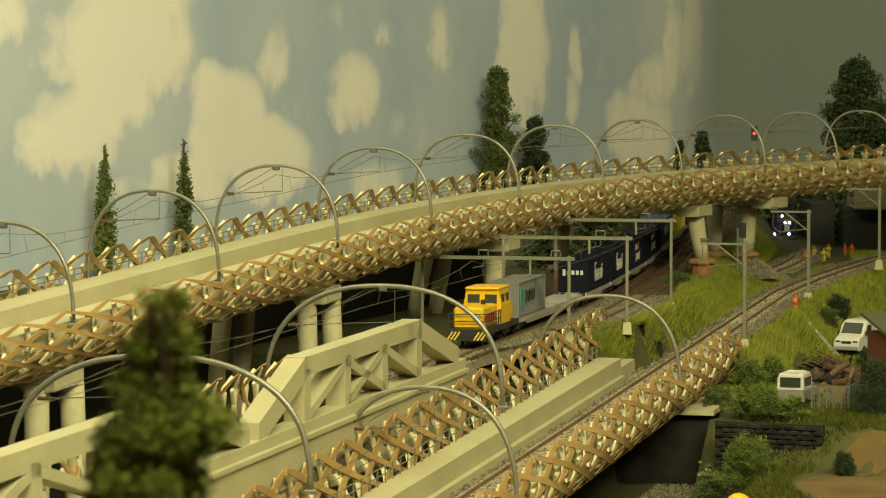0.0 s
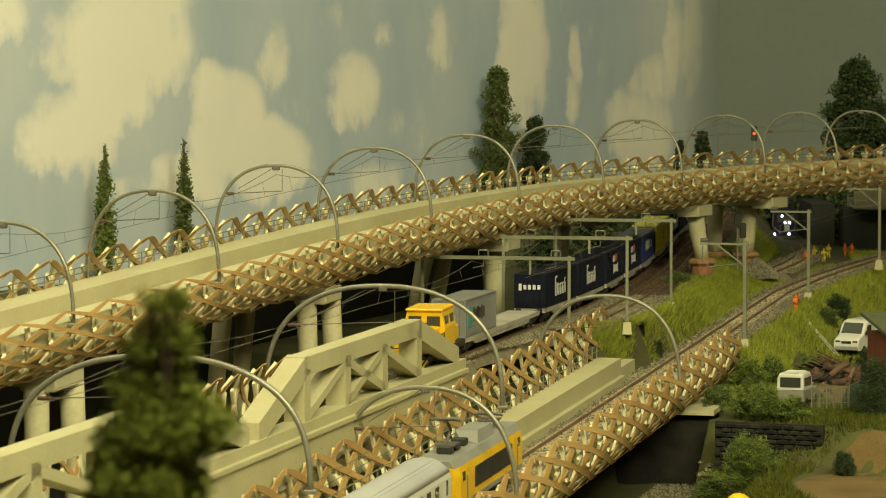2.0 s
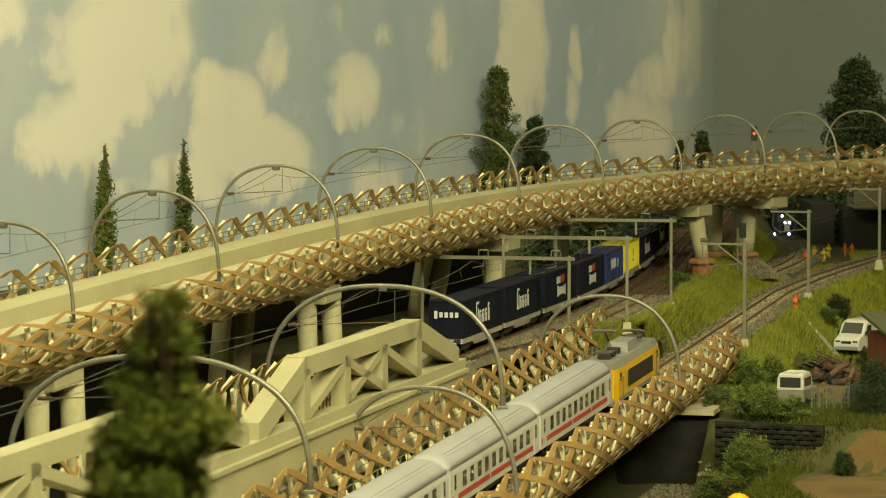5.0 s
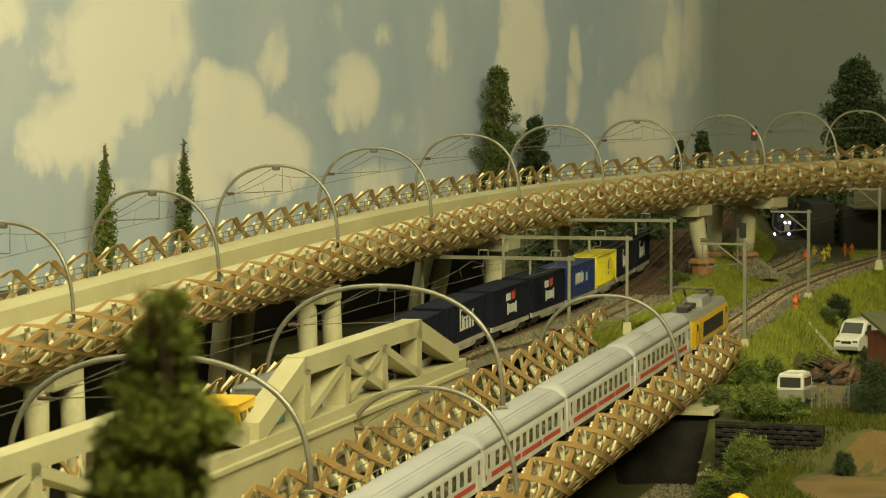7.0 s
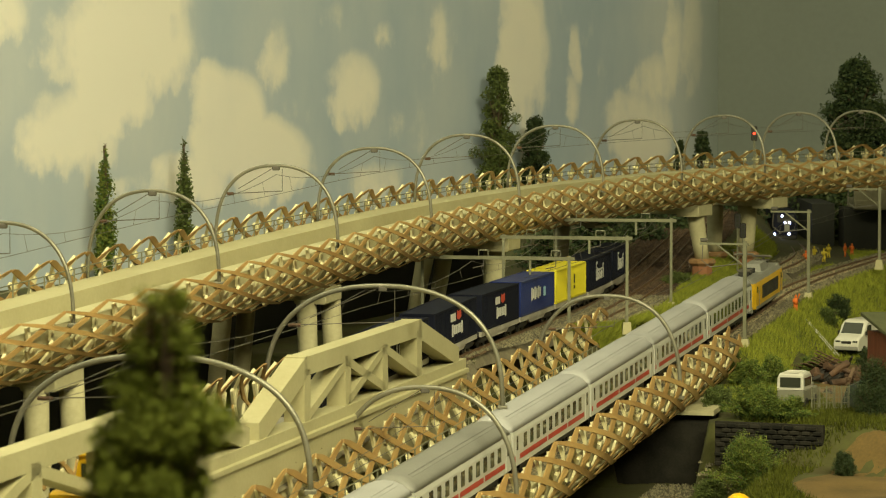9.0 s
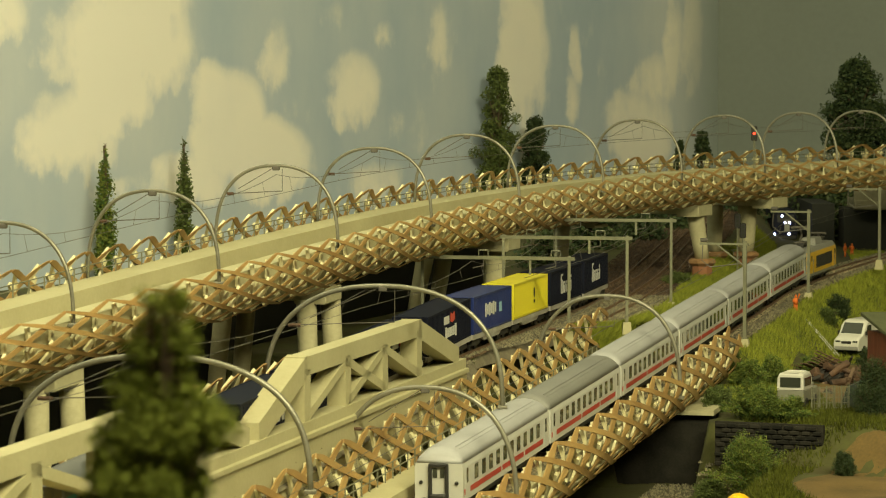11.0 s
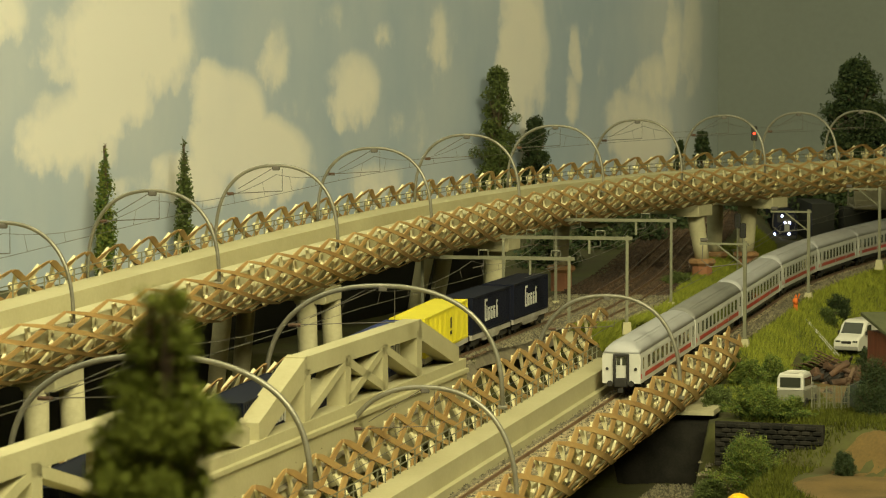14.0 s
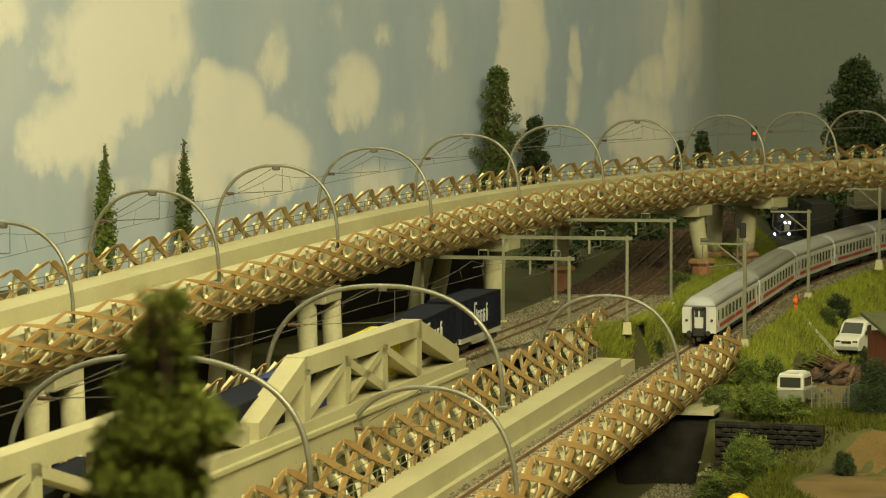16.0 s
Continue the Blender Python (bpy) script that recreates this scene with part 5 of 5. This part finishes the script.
def patch(name, cx, cy, rx, ry, rz, mat, label, lift=0.06, n=14):
    g = Geo()
    rnd = random.Random(int(cx * 7 + cy))
    c, s = math.cos(rz), math.sin(rz)
    vs, fs = [], []
    m = 28
    for j in range(n + 1):
        for i in range(m):
            a = i / m * math.tau
            k = j / n * (1 + 0.18 * noise.noise((math.cos(a) * 2 + cx, math.sin(a) * 2, 7)))
            x, y = math.cos(a) * rx * k, math.sin(a) * ry * k
            px, py = cx + x * c - y * s, cy + x * s + y * c
            vs.append((px, py, ground(px, py) + lift - (0.3 if j == n else 0)))
    for j in range(n):
        for i in range(m):
            fs.append((j * m + i, j * m + (i + 1) % m, j * m + m + (i + 1) % m, j * m + m + i))
    g.v, g.f = vs, fs
    return solo(name, raw_mesh(g, name), mat, label, "ground", kind="structure", smooth=True)


patch("dirt_yard", 39.4, 303, 6.8, 26, -0.12, DIRT, "sandy yard floor with scraps")
patch("dirt_path", 33.8, 255, 6.6, 14, -0.15, DIRT, "sandy path with worn edges")
st = Geo()
rnd = random.Random(9)
for _ in range(20000):
    x, y = rnd.uniform(8, 26), rnd.uniform(228, 280)
    if rel_b(x, y)[1] < 1:
        continue
    z = ground(x, y)
    if z > -5:
        continue
    r = rnd.uniform(0.08, 0.22)
    a = rnd.uniform(0, 6.28)
    c, d = math.cos(a) * r, math.sin(a) * r
    st.add([(x + c, y + d, z - 0.05), (x - d, y + c, z - 0.05), (x - c, y - d, z - 0.05), (x + d, y - c, z - 0.05), (x, y, z + r)], [(0, 1, 4), (1, 2, 4), (2, 3, 4), (3, 0, 4)])
solo("river_gravel", raw_mesh(st, "river_gravel"), STONE, "loose dark gravel in the cutting", "gravel", kind="stuff")
# gravel heap
heap = Geo()
rnd = random.Random(21)
for _ in range(3500):
    a, k = rnd.uniform(0, 6.28), rnd.random() ** 0.5
    x, y = 35.6 + math.cos(a) * k * 2.6, 373 + math.sin(a) * k * 3.2
    z = 4.0 + 2.1 * (1 - k) ** 0.8
    r = rnd.uniform(0.09, 0.2)
    c, d = math.cos(a) * r, math.sin(a) * r
    heap.add([(x + c, y + d, z - 0.1), (x - d, y + c, z - 0.1), (x - c, y - d, z - 0.1), (x + d, y - c, z - 0.1), (x, y, z + r)], [(0, 1, 4), (1, 2, 4), (2, 3, 4), (3, 0, 4)])
solo("gravel_heap", raw_mesh(heap, "gravel_heap"), STONE, "heap of grey gravel beside the track", "gravel heap", kind="stuff")


# ---- yard things ----
def van(x, y, rz):
    t = thing("delivery_van", cm(x, y, ground(x, y) + 0.05, 0, 0, rz) @ Matrix.Scale(1.18, 4), "white delivery van parked on the sandy yard", "van")
    side = [(-3.1, 0.4), (3.1, 0.4), (3.12, 2.6), (3.0, 2.85), (2.7, 2.95), (-0.9, 2.95), (-1.3, 2.85), (-1.55, 2.66), (-2.2, 1.78), (-2.7, 1.58), (-3.05, 1.36), (-3.18, 1.05), (-3.18, 0.6)]
    rows = [[(xx * k, yy, 0.4 + (zz - 0.4) * kz) for yy, zz in side] for xx, k, kz in ((-1.15, 1, 0.91), (-1.08, 1, 0.965), (-0.9, 1, 1.0), (0.9, 1, 1.0), (1.08, 1, 0.965), (1.15, 1, 0.91))]
    part("body", Geo().sweep(rows), CARWHITE, t, "white painted body")
    part("windscreen", Geo().add([(-0.95, -2.17, 1.8), (0.95, -2.17, 1.8), (0.88, -1.56, 2.66), (-0.88, -1.56, 2.66), (-0.95, -2.2, 1.83), (0.95, -2.2, 1.83), (0.88, -1.59, 2.69), (-0.88, -1.59, 2.69)],
                                 [(0, 1, 2, 3), (4, 7, 6, 5), (0, 4, 5, 1), (1, 5, 6, 2), (2, 6, 7, 3), (3, 7, 4, 0)]), GLASS, t)
    for sx in (-1, 1):
        part("side_window", Geo().prism([(-1.75, 1.8), (-0.6, 1.8), (-0.6, 2.5), (-1.35, 2.5)], "x", sx * 1.14, sx * 1.17), GLASS, t)
        part("door", Geo().box(sx * 1.155, -1.0, 1.5, 0.02, 1.3, 1.9), CARWHITE, t)
        part("mirror", Geo().box(sx * 1.3, -1.85, 1.85, 0.2, 0.1, 0.3), BLACK, t)
        for yy in (-2.0, 2.0):
            wh = part("wheel", Geo().tube([(sx * 0.95, yy, 0.4), (sx * 1.17, yy, 0.4)], 0.4, 14), BLACK, t)
            part("rim", Geo().tube([(sx * 1.17, yy, 0.4), (sx * 1.19, yy, 0.4)], 0.22, 10), STEEL, wh)
    for xx in (-0.8, 0.8):
        part("headlight", Geo().box(xx, -3.1, 1.1, 0.45, 0.12, 0.3), GLASS, t)
    part("bumper", Geo().box(0, -3.12, 0.6, 2.2, 0.2, 0.35, b=0.05), LOCOGREY, t)
    part("grille", Geo().box(0, -3.14, 1.1, 0.9, 0.1, 0.22), BLACK, t)
    return t


van(42.6, 334.0, -32)


def jeep(x, y, rz):
    t = thing("old_offroad_car", cm(x, y, ground(x, y) + 0.05, 0, 0, rz) @ Matrix.Scale(1.2, 4), "pale grey old off-road car with a canvas top", "car")
    part("body", Geo().box(0, 0, 1.05, 2.0, 4.3, 0.9, b=0.08), CARKHAKI, t)
    cab = [(-0.6, 1.5), (2.15, 1.5), (2.1, 2.55), (1.8, 2.72), (-0.1, 2.72), (-0.35, 2.55)]
    part("canvas_top", Geo().sweep([[(xx, yy, zz) for yy, zz in cab[:2]] + [(xx * 0.97, yy, 1.5 + (zz - 1.5) * kk) for yy, zz in cab[2:]] for xx, kk in ((-0.98, 0.82), (-0.9, 0.94), (-0.6, 1.0), (0.6, 1.0), (0.9, 0.94), (0.98, 0.82))]), CARWHITE, t, "cream canvas top")
    for i in range(4):
        part("hoop", Geo().box(0, 0.1 + i * 0.6, 2.73, 1.2, 0.10, 0.06), CARWHITE, t)
    part("windscreen", Geo().box(0, -0.58, 2.0, 1.7, 0.08, 0.75), GLASS, t)
    part("rear_window", Geo().box(0, 2.16, 2.05, 1.5, 0.06, 0.7), GLASS, t)
    for sx in (-1, 1):
        part("side_window", Geo().box(sx * 0.985, 0.9, 2.05, 0.04, 1.9, 0.6), GLASS, t)
        for yy in (-1.4, 1.4):
            part("wheel", Geo().tube([(sx * 0.8, yy, 0.45), (sx * 1.05, yy, 0.45)], 0.45, 14), BLACK, t)
    part("bonnet", Geo().box(0, -1.45, 1.6, 1.5, 1.3, 0.25, b=0.08), CARKHAKI, t)
    return t


jeep(30.9, 286.0, 160)


def scrap():
    """Bent corrugated sheets, pipes and broken boxes piled up."""
    rnd = random.Random(3)
    for i in range(34):
        x, y = rnd.gauss(37.2, 1.5), rnd.gauss(307, 4.5)
        pile = max(0.15, 1 - ((x - 37.2) / 3.2) ** 2 - ((y - 307) / 10) ** 2)
        z = ground(x, y) + rnd.uniform(0.1, 2.0) * pile
        m = Matrix.Translation((x, y, z)) @ Euler((rnd.uniform(-0.7, 0.7), rnd.uniform(-0.7, 0.7), rnd.uniform(0, 6))).to_matrix().to_4x4()
        g = Geo()
        if i % 3 == 0:
            w, l, bend = rnd.uniform(0.6, 1.1), rnd.uniform(1.0, 1.8), rnd.uniform(0.2, 0.9)
            for j in range(9):
                v = -w + 2 * w * j / 8
                za, zc = bend * v * v + 0.10 * (j % 2), bend * (v + 0.25 * w) ** 2 + 0.10 * ((j + 1) % 2)
                g.bar(m @ Vector((v, -l, za)), m @ Vector((v + rnd.uniform(-0.05, 0.05), l, za)), 2 * w / 8 + 0.03, 0.07)
        elif i % 3 == 1:
            r, l = rnd.uniform(0.12, 0.42), rnd.uniform(0.8, 1.9)
            g.tube([m @ Vector((-l, 0, 0)), m @ Vector((-l * 0.2, rnd.uniform(0, 0.25), 0)), m @ Vector((l, 0, 0))], [r, r * 0.95, r * 0.8], 10)
        else:
            g.box(0, 0, 0, rnd.uniform(0.5, 1.3), rnd.uniform(0.3, 0.8), rnd.uniform(0.2, 0.7), m, b=0.07)
        solo("scrap_piece", g, (RUST, SOOT, RUST, WORN)[i % 4], "rusty bent scrap metal piece in a heap", "scrap metal", "scrap heap")


SOOT = material("sooty_scrap", (0.04, 0.034, 0.028), 0.75, 0.25, 60, 500, 0.2, second=(0.02, 0.018, 0.015))
WORN = material("worn_brown_sheet", (0.22, 0.15, 0.095), 0.7, 0.25, 50, 400, 0.2, second=(0.09, 0.05, 0.03))
scrap()


def shed(x, y, rz):
    t = thing("wooden_shed", cm(x, y, ground(x, y) - 0.2, 0, 0, rz), "red-brown boarded shed with a mossy roof", "shed")
    part("core", Geo().box(5, 3, 2.4, 9.7, 5.7, 4.8), SHED, t)
    for i in range(20):
        part("board", Geo().box(0.25 + i * 0.5, -0.03, 2.4, 0.46, 0.1, 4.8), SHED, t)
    for i in range(12):
        part("board", Geo().box(0.08, 0.25 + i * 0.5, 2.4, 0.1, 0.46, 4.8), SHED, t)
    part("roof", Geo().sweep([[(-0.5, yy, zz) for yy, zz in ((-0.6, 4.8), (6.5, 6.2), (6.5, 6.5), (-0.6, 5.1))], [(10.5, yy, zz) for yy, zz in ((-0.6, 4.8), (6.5, 6.2), (6.5, 6.5), (-0.6, 5.1))]]), material("mossy_roofing", (0.12, 0.13, 0.06), 0.9, 0.2, 30, 300, 0.3), t, "mossy roofing felt")
    return t


shed(41.6, 306.5, 12)


def fence(x0, y0, x1, y1, n):
    t = thing("mesh_fence", Matrix(), "thin grey mesh fence along the yard", "fence")
    a, b = Vector((x0, y0, 0)), Vector((x1, y1, 0))
    for i in range(n + 1):
        p = a.lerp(b, i / n)
        z = ground(p.x, p.y)
        part("post", Geo().tube([(p.x, p.y, z - 0.2), (p.x, p.y, z + 2.2)], 0.07, 6), MAST, t)
    for k in range(5):
        part("wire", Geo().tube([(p.x, p.y, ground(p.x, p.y) + 0.3 + k * 0.45) for p in (a.lerp(b, i / n) for i in range(n + 1))], 0.028, 4), MAST, t)
    for i in range(n * 5):
        p = a.lerp(b, i / (n * 5))
        z = ground(p.x, p.y)
        part("wire", Geo().tube([(p.x, p.y, z + 0.2), (p.x, p.y, z + 2.15)], 0.02, 4), MAST, t)
    return t


fence(31.6, 281.2, 34.9, 282.0, 5)


def figure(x, y, mat, label, rz=0, raised=False, z=None):
    """A tiny painted figurine, one plain mesh."""
    g = Geo()
    for sx in (-1, 1):
        g.tube([(sx * 0.16, 0, 0), (sx * 0.13, 0, 0.95)], [0.12, 0.15], 7)
        g.tube([(sx * 0.30, 0, 1.55), (sx * 0.42, -0.2, 1.15 if not (raised and sx > 0) else 2.2)], [0.10, 0.08], 6)
    g.tube([(0, 0, 0.9), (0, 0, 1.3), (0, 0, 1.65)], [0.27, 0.30, 0.2], 9)
    g.tube([(0, 0, 1.66), (0, 0, 1.8), (0, 0, 1.95), (0, 0, 2.05)], [0.10, 0.16, 0.15, 0.05], 9)
    return solo("worker_figurine", g, mat, label, "figurine", "layout figurines", m=cm(x, y, ground(x, y) if z is None else z, 0, 0, rz) @ Matrix.Scale(0.85, 4), smooth=True)


figure(36.6, 341, ORANGE, "orange painted worker figurine on the bank", 20, True)
figure(44.6, 404, ORANGE, "orange painted worker figurine beside the siding", -30)
figure(46.5, 412, VEST, "yellow painted worker figurine beside the track", 40)
figure(47.6, 411, VEST, "yellow painted worker figurine beside the track", 10)
figure(49.0, 418, VEST, "yellow painted worker figurine beside the track", -20)
figure(51.6, 422, ORANGE, "orange painted worker figurine beside the track", 80)
figure(52.6, 423, ORANGE, "orange painted worker figurine beside the track", 200)
for k in range(2):
    p = Vector((37.3 + 0.35 * k, 338, 0))
    p.z = ground(p.x, p.y)
    q = Vector((39.6 + 0.35 * k, 331, 0))
    q.z = ground(q.x, q.y) + 0.3
    solo("white_pole", Geo().tube([p + Vector((0, 0, 0.2)), q], 0.07, 6), CARWHITE, "thin white pole lying on the grass bank", "pole")
solo("yellow_dome", Geo().tube([(0, 0, 0), (0, 0, 0.6), (0, 0, 1.0), (0, 0, 1.25), (0, 0, 1.35)], [1.05, 1.0, 0.8, 0.45, 0.05], 18), YELLOW, "round yellow dome lying in the grass", "marker", m=cm(21.7, 240.5, -4.65), smooth=True)
DARKGREEN = material("dark_tarp", (0.02, 0.03, 0.022), 0.7, 0.2, 30, 300, 0.2)
for x, y, w, h, rz in ((48.0, 352, 3.4, 1.8, 30), (36.3, 286, 1.8, 2.6, -10)):
    solo("tarpaulin", Geo().prism([(-w, -0.3), (w, -0.3), (w * 0.8, h * 0.6), (w * 0.2, h), (-w * 0.6, h * 0.7)], "y", -0.8, 0.8), DARKGREEN, "dark green sheet thrown over a heap", "tarpaulin", m=cm(x, y, ground(x, y), 0, 0, rz))


# dark stone wall beside the cutting
def stone_wall(x0, y0, x1, y1, z0, z1, label):
    t = thing("dry_stone_wall", Matrix(), label, "stone wall")
    a, b = Vector((x0, y0, 0)), Vector((x1, y1, 0))
    d = (b - a)
    L = d.length
    rz = math.atan2(d.y, d.x)
    c = (a + b) / 2
    part("core", Geo().box(0, 0.25, (z0 + z1) / 2, L, 0.5, z1 - z0, Matrix.Translation(c) @ Matrix.Rotation(rz, 4, "Z")), DARKBRICK, t)
    rnd = random.Random(int(x0 * 10))
    meshes = []
    for k in range(5):
        me = Geo().box(0, 0, 0, 0.72 + 0.06 * k, 0.22 + 0.03 * k, 0.34, b=0.06).mesh("stone")
        me.materials.append(DARKBRICK)
        meshes.append(me)
    rows = int((z1 - z0) / 0.4)
    for r in range(rows):
        n = int(L / 0.95)
        for i in range(n):
            p = a + d * ((i + 0.5 + 0.5 * (r % 2)) / (n + 0.5))
            part("stone", meshes[rnd.randrange(5)], DARKBRICK, t, m=cm(p.x + math.sin(rz) * 0.05, p.y - math.cos(rz) * 0.05, z0 + 0.2 + r * 0.4, 0, 0, math.degrees(rz) + rnd.uniform(-3, 3)))
    return t


stone_wall(22.6, 272.4, 31.2, 269.0, -5.2, -1.5, "low dark dry-stone wall among bushes")

# far bridge and walls on the far side
def far_bridge():
    t = thing("far_overbridge", Matrix(), "grey concrete overbridge on dark brick walls", "bridge")
    # grey concrete made darker than the piers': far-side shade in its colour
    DIMCONC = material("shade_darkened_grey_concrete", (0.22, 0.205, 0.13), 0.85, 0.15, 18, 300, 0.15, second=(0.14, 0.13, 0.08))
    part("beam", Geo().box(66, 436, 9.6, 24, 8, 1.4, b=0.2), DIMCONC, t)
    part("parapet", Geo().box(66, 432.5, 11.2, 24, 0.8, 2.2), DIMCONC, t)
    # dark brick, blackened further to hold the shade of this corner
    part("abutment_wall", Geo().box(60, 438, 6.2, 14, 6, 5.6), DARKWALL, t, "brick abutment, near-black with the shade under the slab in its colour wall")
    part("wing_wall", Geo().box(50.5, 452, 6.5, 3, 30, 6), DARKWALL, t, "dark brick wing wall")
    return t


far_bridge()
# another added backing; its blackness stands for the shade behind the siding
solo("retaining_wall", Geo().box(52, 474, 6, 60, 2, 12), DARKWALL, "added near-black backing that stands for the shade behind the siding", "retaining wall", kind="structure")

# siding and the waiting train
SIDING = [(37.5, 378), (41.5, 394), (44.6, 410), (46.0, 426), (46.2, 445), (45.5, 470)]


def on_siding(s, o=0.0, z=0.0):
    k = max(0, min(len(SIDING) - 1.001, s / 16))
    i = int(k)
    f = k - i
    p0, p1, p2, p3 = (Vector((*SIDING[max(0, min(len(SIDING) - 1, j))], 0)) for j in (i - 1, i, i + 1, i + 2))
    p = 0.5 * ((2 * p1) + (p2 - p0) * f + (2 * p0 - 5 * p1 + 4 * p2 - p3) * f * f + (3 * p1 - p0 - 3 * p2 + p3) * f ** 3)
    d = (p2 - p1).normalized()
    return Vector((p.x + d.y * o, p.y - d.x * o, 4.35 + z))


ballast("ballast_bed", on_siding, 0, 78, -1.9, 1.9, -0.28, 2500, "grey ballast under the curved siding", 8)
track("track", on_siding, 0, 78, "curved siding with pale worn rails", 3.0, near=(0, 60))


def waiting_train():
    t = thing("waiting_train", cm(45.9, 441, 3.95), "dark blue train waiting with its white headlights lit", "train")
    part("body", Geo().sweep([[(x, y, z) for x, z in ((-1.55, 0.7), (1.55, 0.7), (1.6, 3.2), (1.2, 4.5), (-1.2, 4.5), (-1.6, 3.2))] for y in (0, 24)]), NAVY, t, "dark blue body")
    part("windscreen", Geo().box(0, -0.03, 3.4, 2.2, 0.08, 1.0), BLACK, t)
    part("gangway_door", Geo().box(0.2, -0.05, 2.4, 0.7, 0.12, 1.6), LOCOGREY, t, "grey front door")
    part("bumper", Geo().box(0, -0.2, 0.9, 2.8, 0.5, 0.5, b=0.06), BLACK, t)
    lit = glow("lit_headlight", (0.45, 0.52, 1.0), 16.0)
    for x, z in ((-0.45, 3.75), (-0.1, 2.85), (0.55, 2.85), (-1.45, 1.35), (0.5, 1.35)):
        part("headlight", Geo().tube([(x, 0, z), (x, -0.14, z)], 0.15, 12), lit, t, "lit white headlight")
    bogies(t, (3.5, 20), 1.1)
    return t


waiting_train()


# signals
def signal(p, h, red, label):
    t = thing("railway_signal", cm(*p), label, "railway signal")
    part("pole", Geo().tube([(0, 0, -0.3), (0, 0, h)], 0.09, 7), MAST, t)
    part("backboard", Geo().box(0, 0, h + 0.6, 0.72, 0.22, 1.7, b=0.1), BLACK, t)
    lit = glow("red_signal_light", (1.0, 0.03, 0.01), 6.0)
    for k in range(3):
        part("lens", Geo().tube([(0, -0.1, h + 0.15 + k * 0.45), (0, -0.2, h + 0.15 + k * 0.45)], 0.15, 10), lit if red and k == 1 else GLASS, t)
    part("ladder", Geo().box(0.18, 0.05, h / 2, 0.04, 0.06, h), MAST, t)
    return t


signal(on_v(378, 1.8, 0.5), 3.4, True, "black railway signal showing red on the flyover")
signal((33.2, 371, 4.0), 5.8, False, "black unlit signal beside a pier")
signal((34.0, 373, 4.0), 4.6, False, "black unlit signal beside a pier")

def motions():
    for ob, off, half in express:
        walk(ob, rows_on(on_b, FRONT, off, half))
    for ob, off, half in freight:
        walk(ob, rows_on(on_at, BOXES, off, half))


motions()
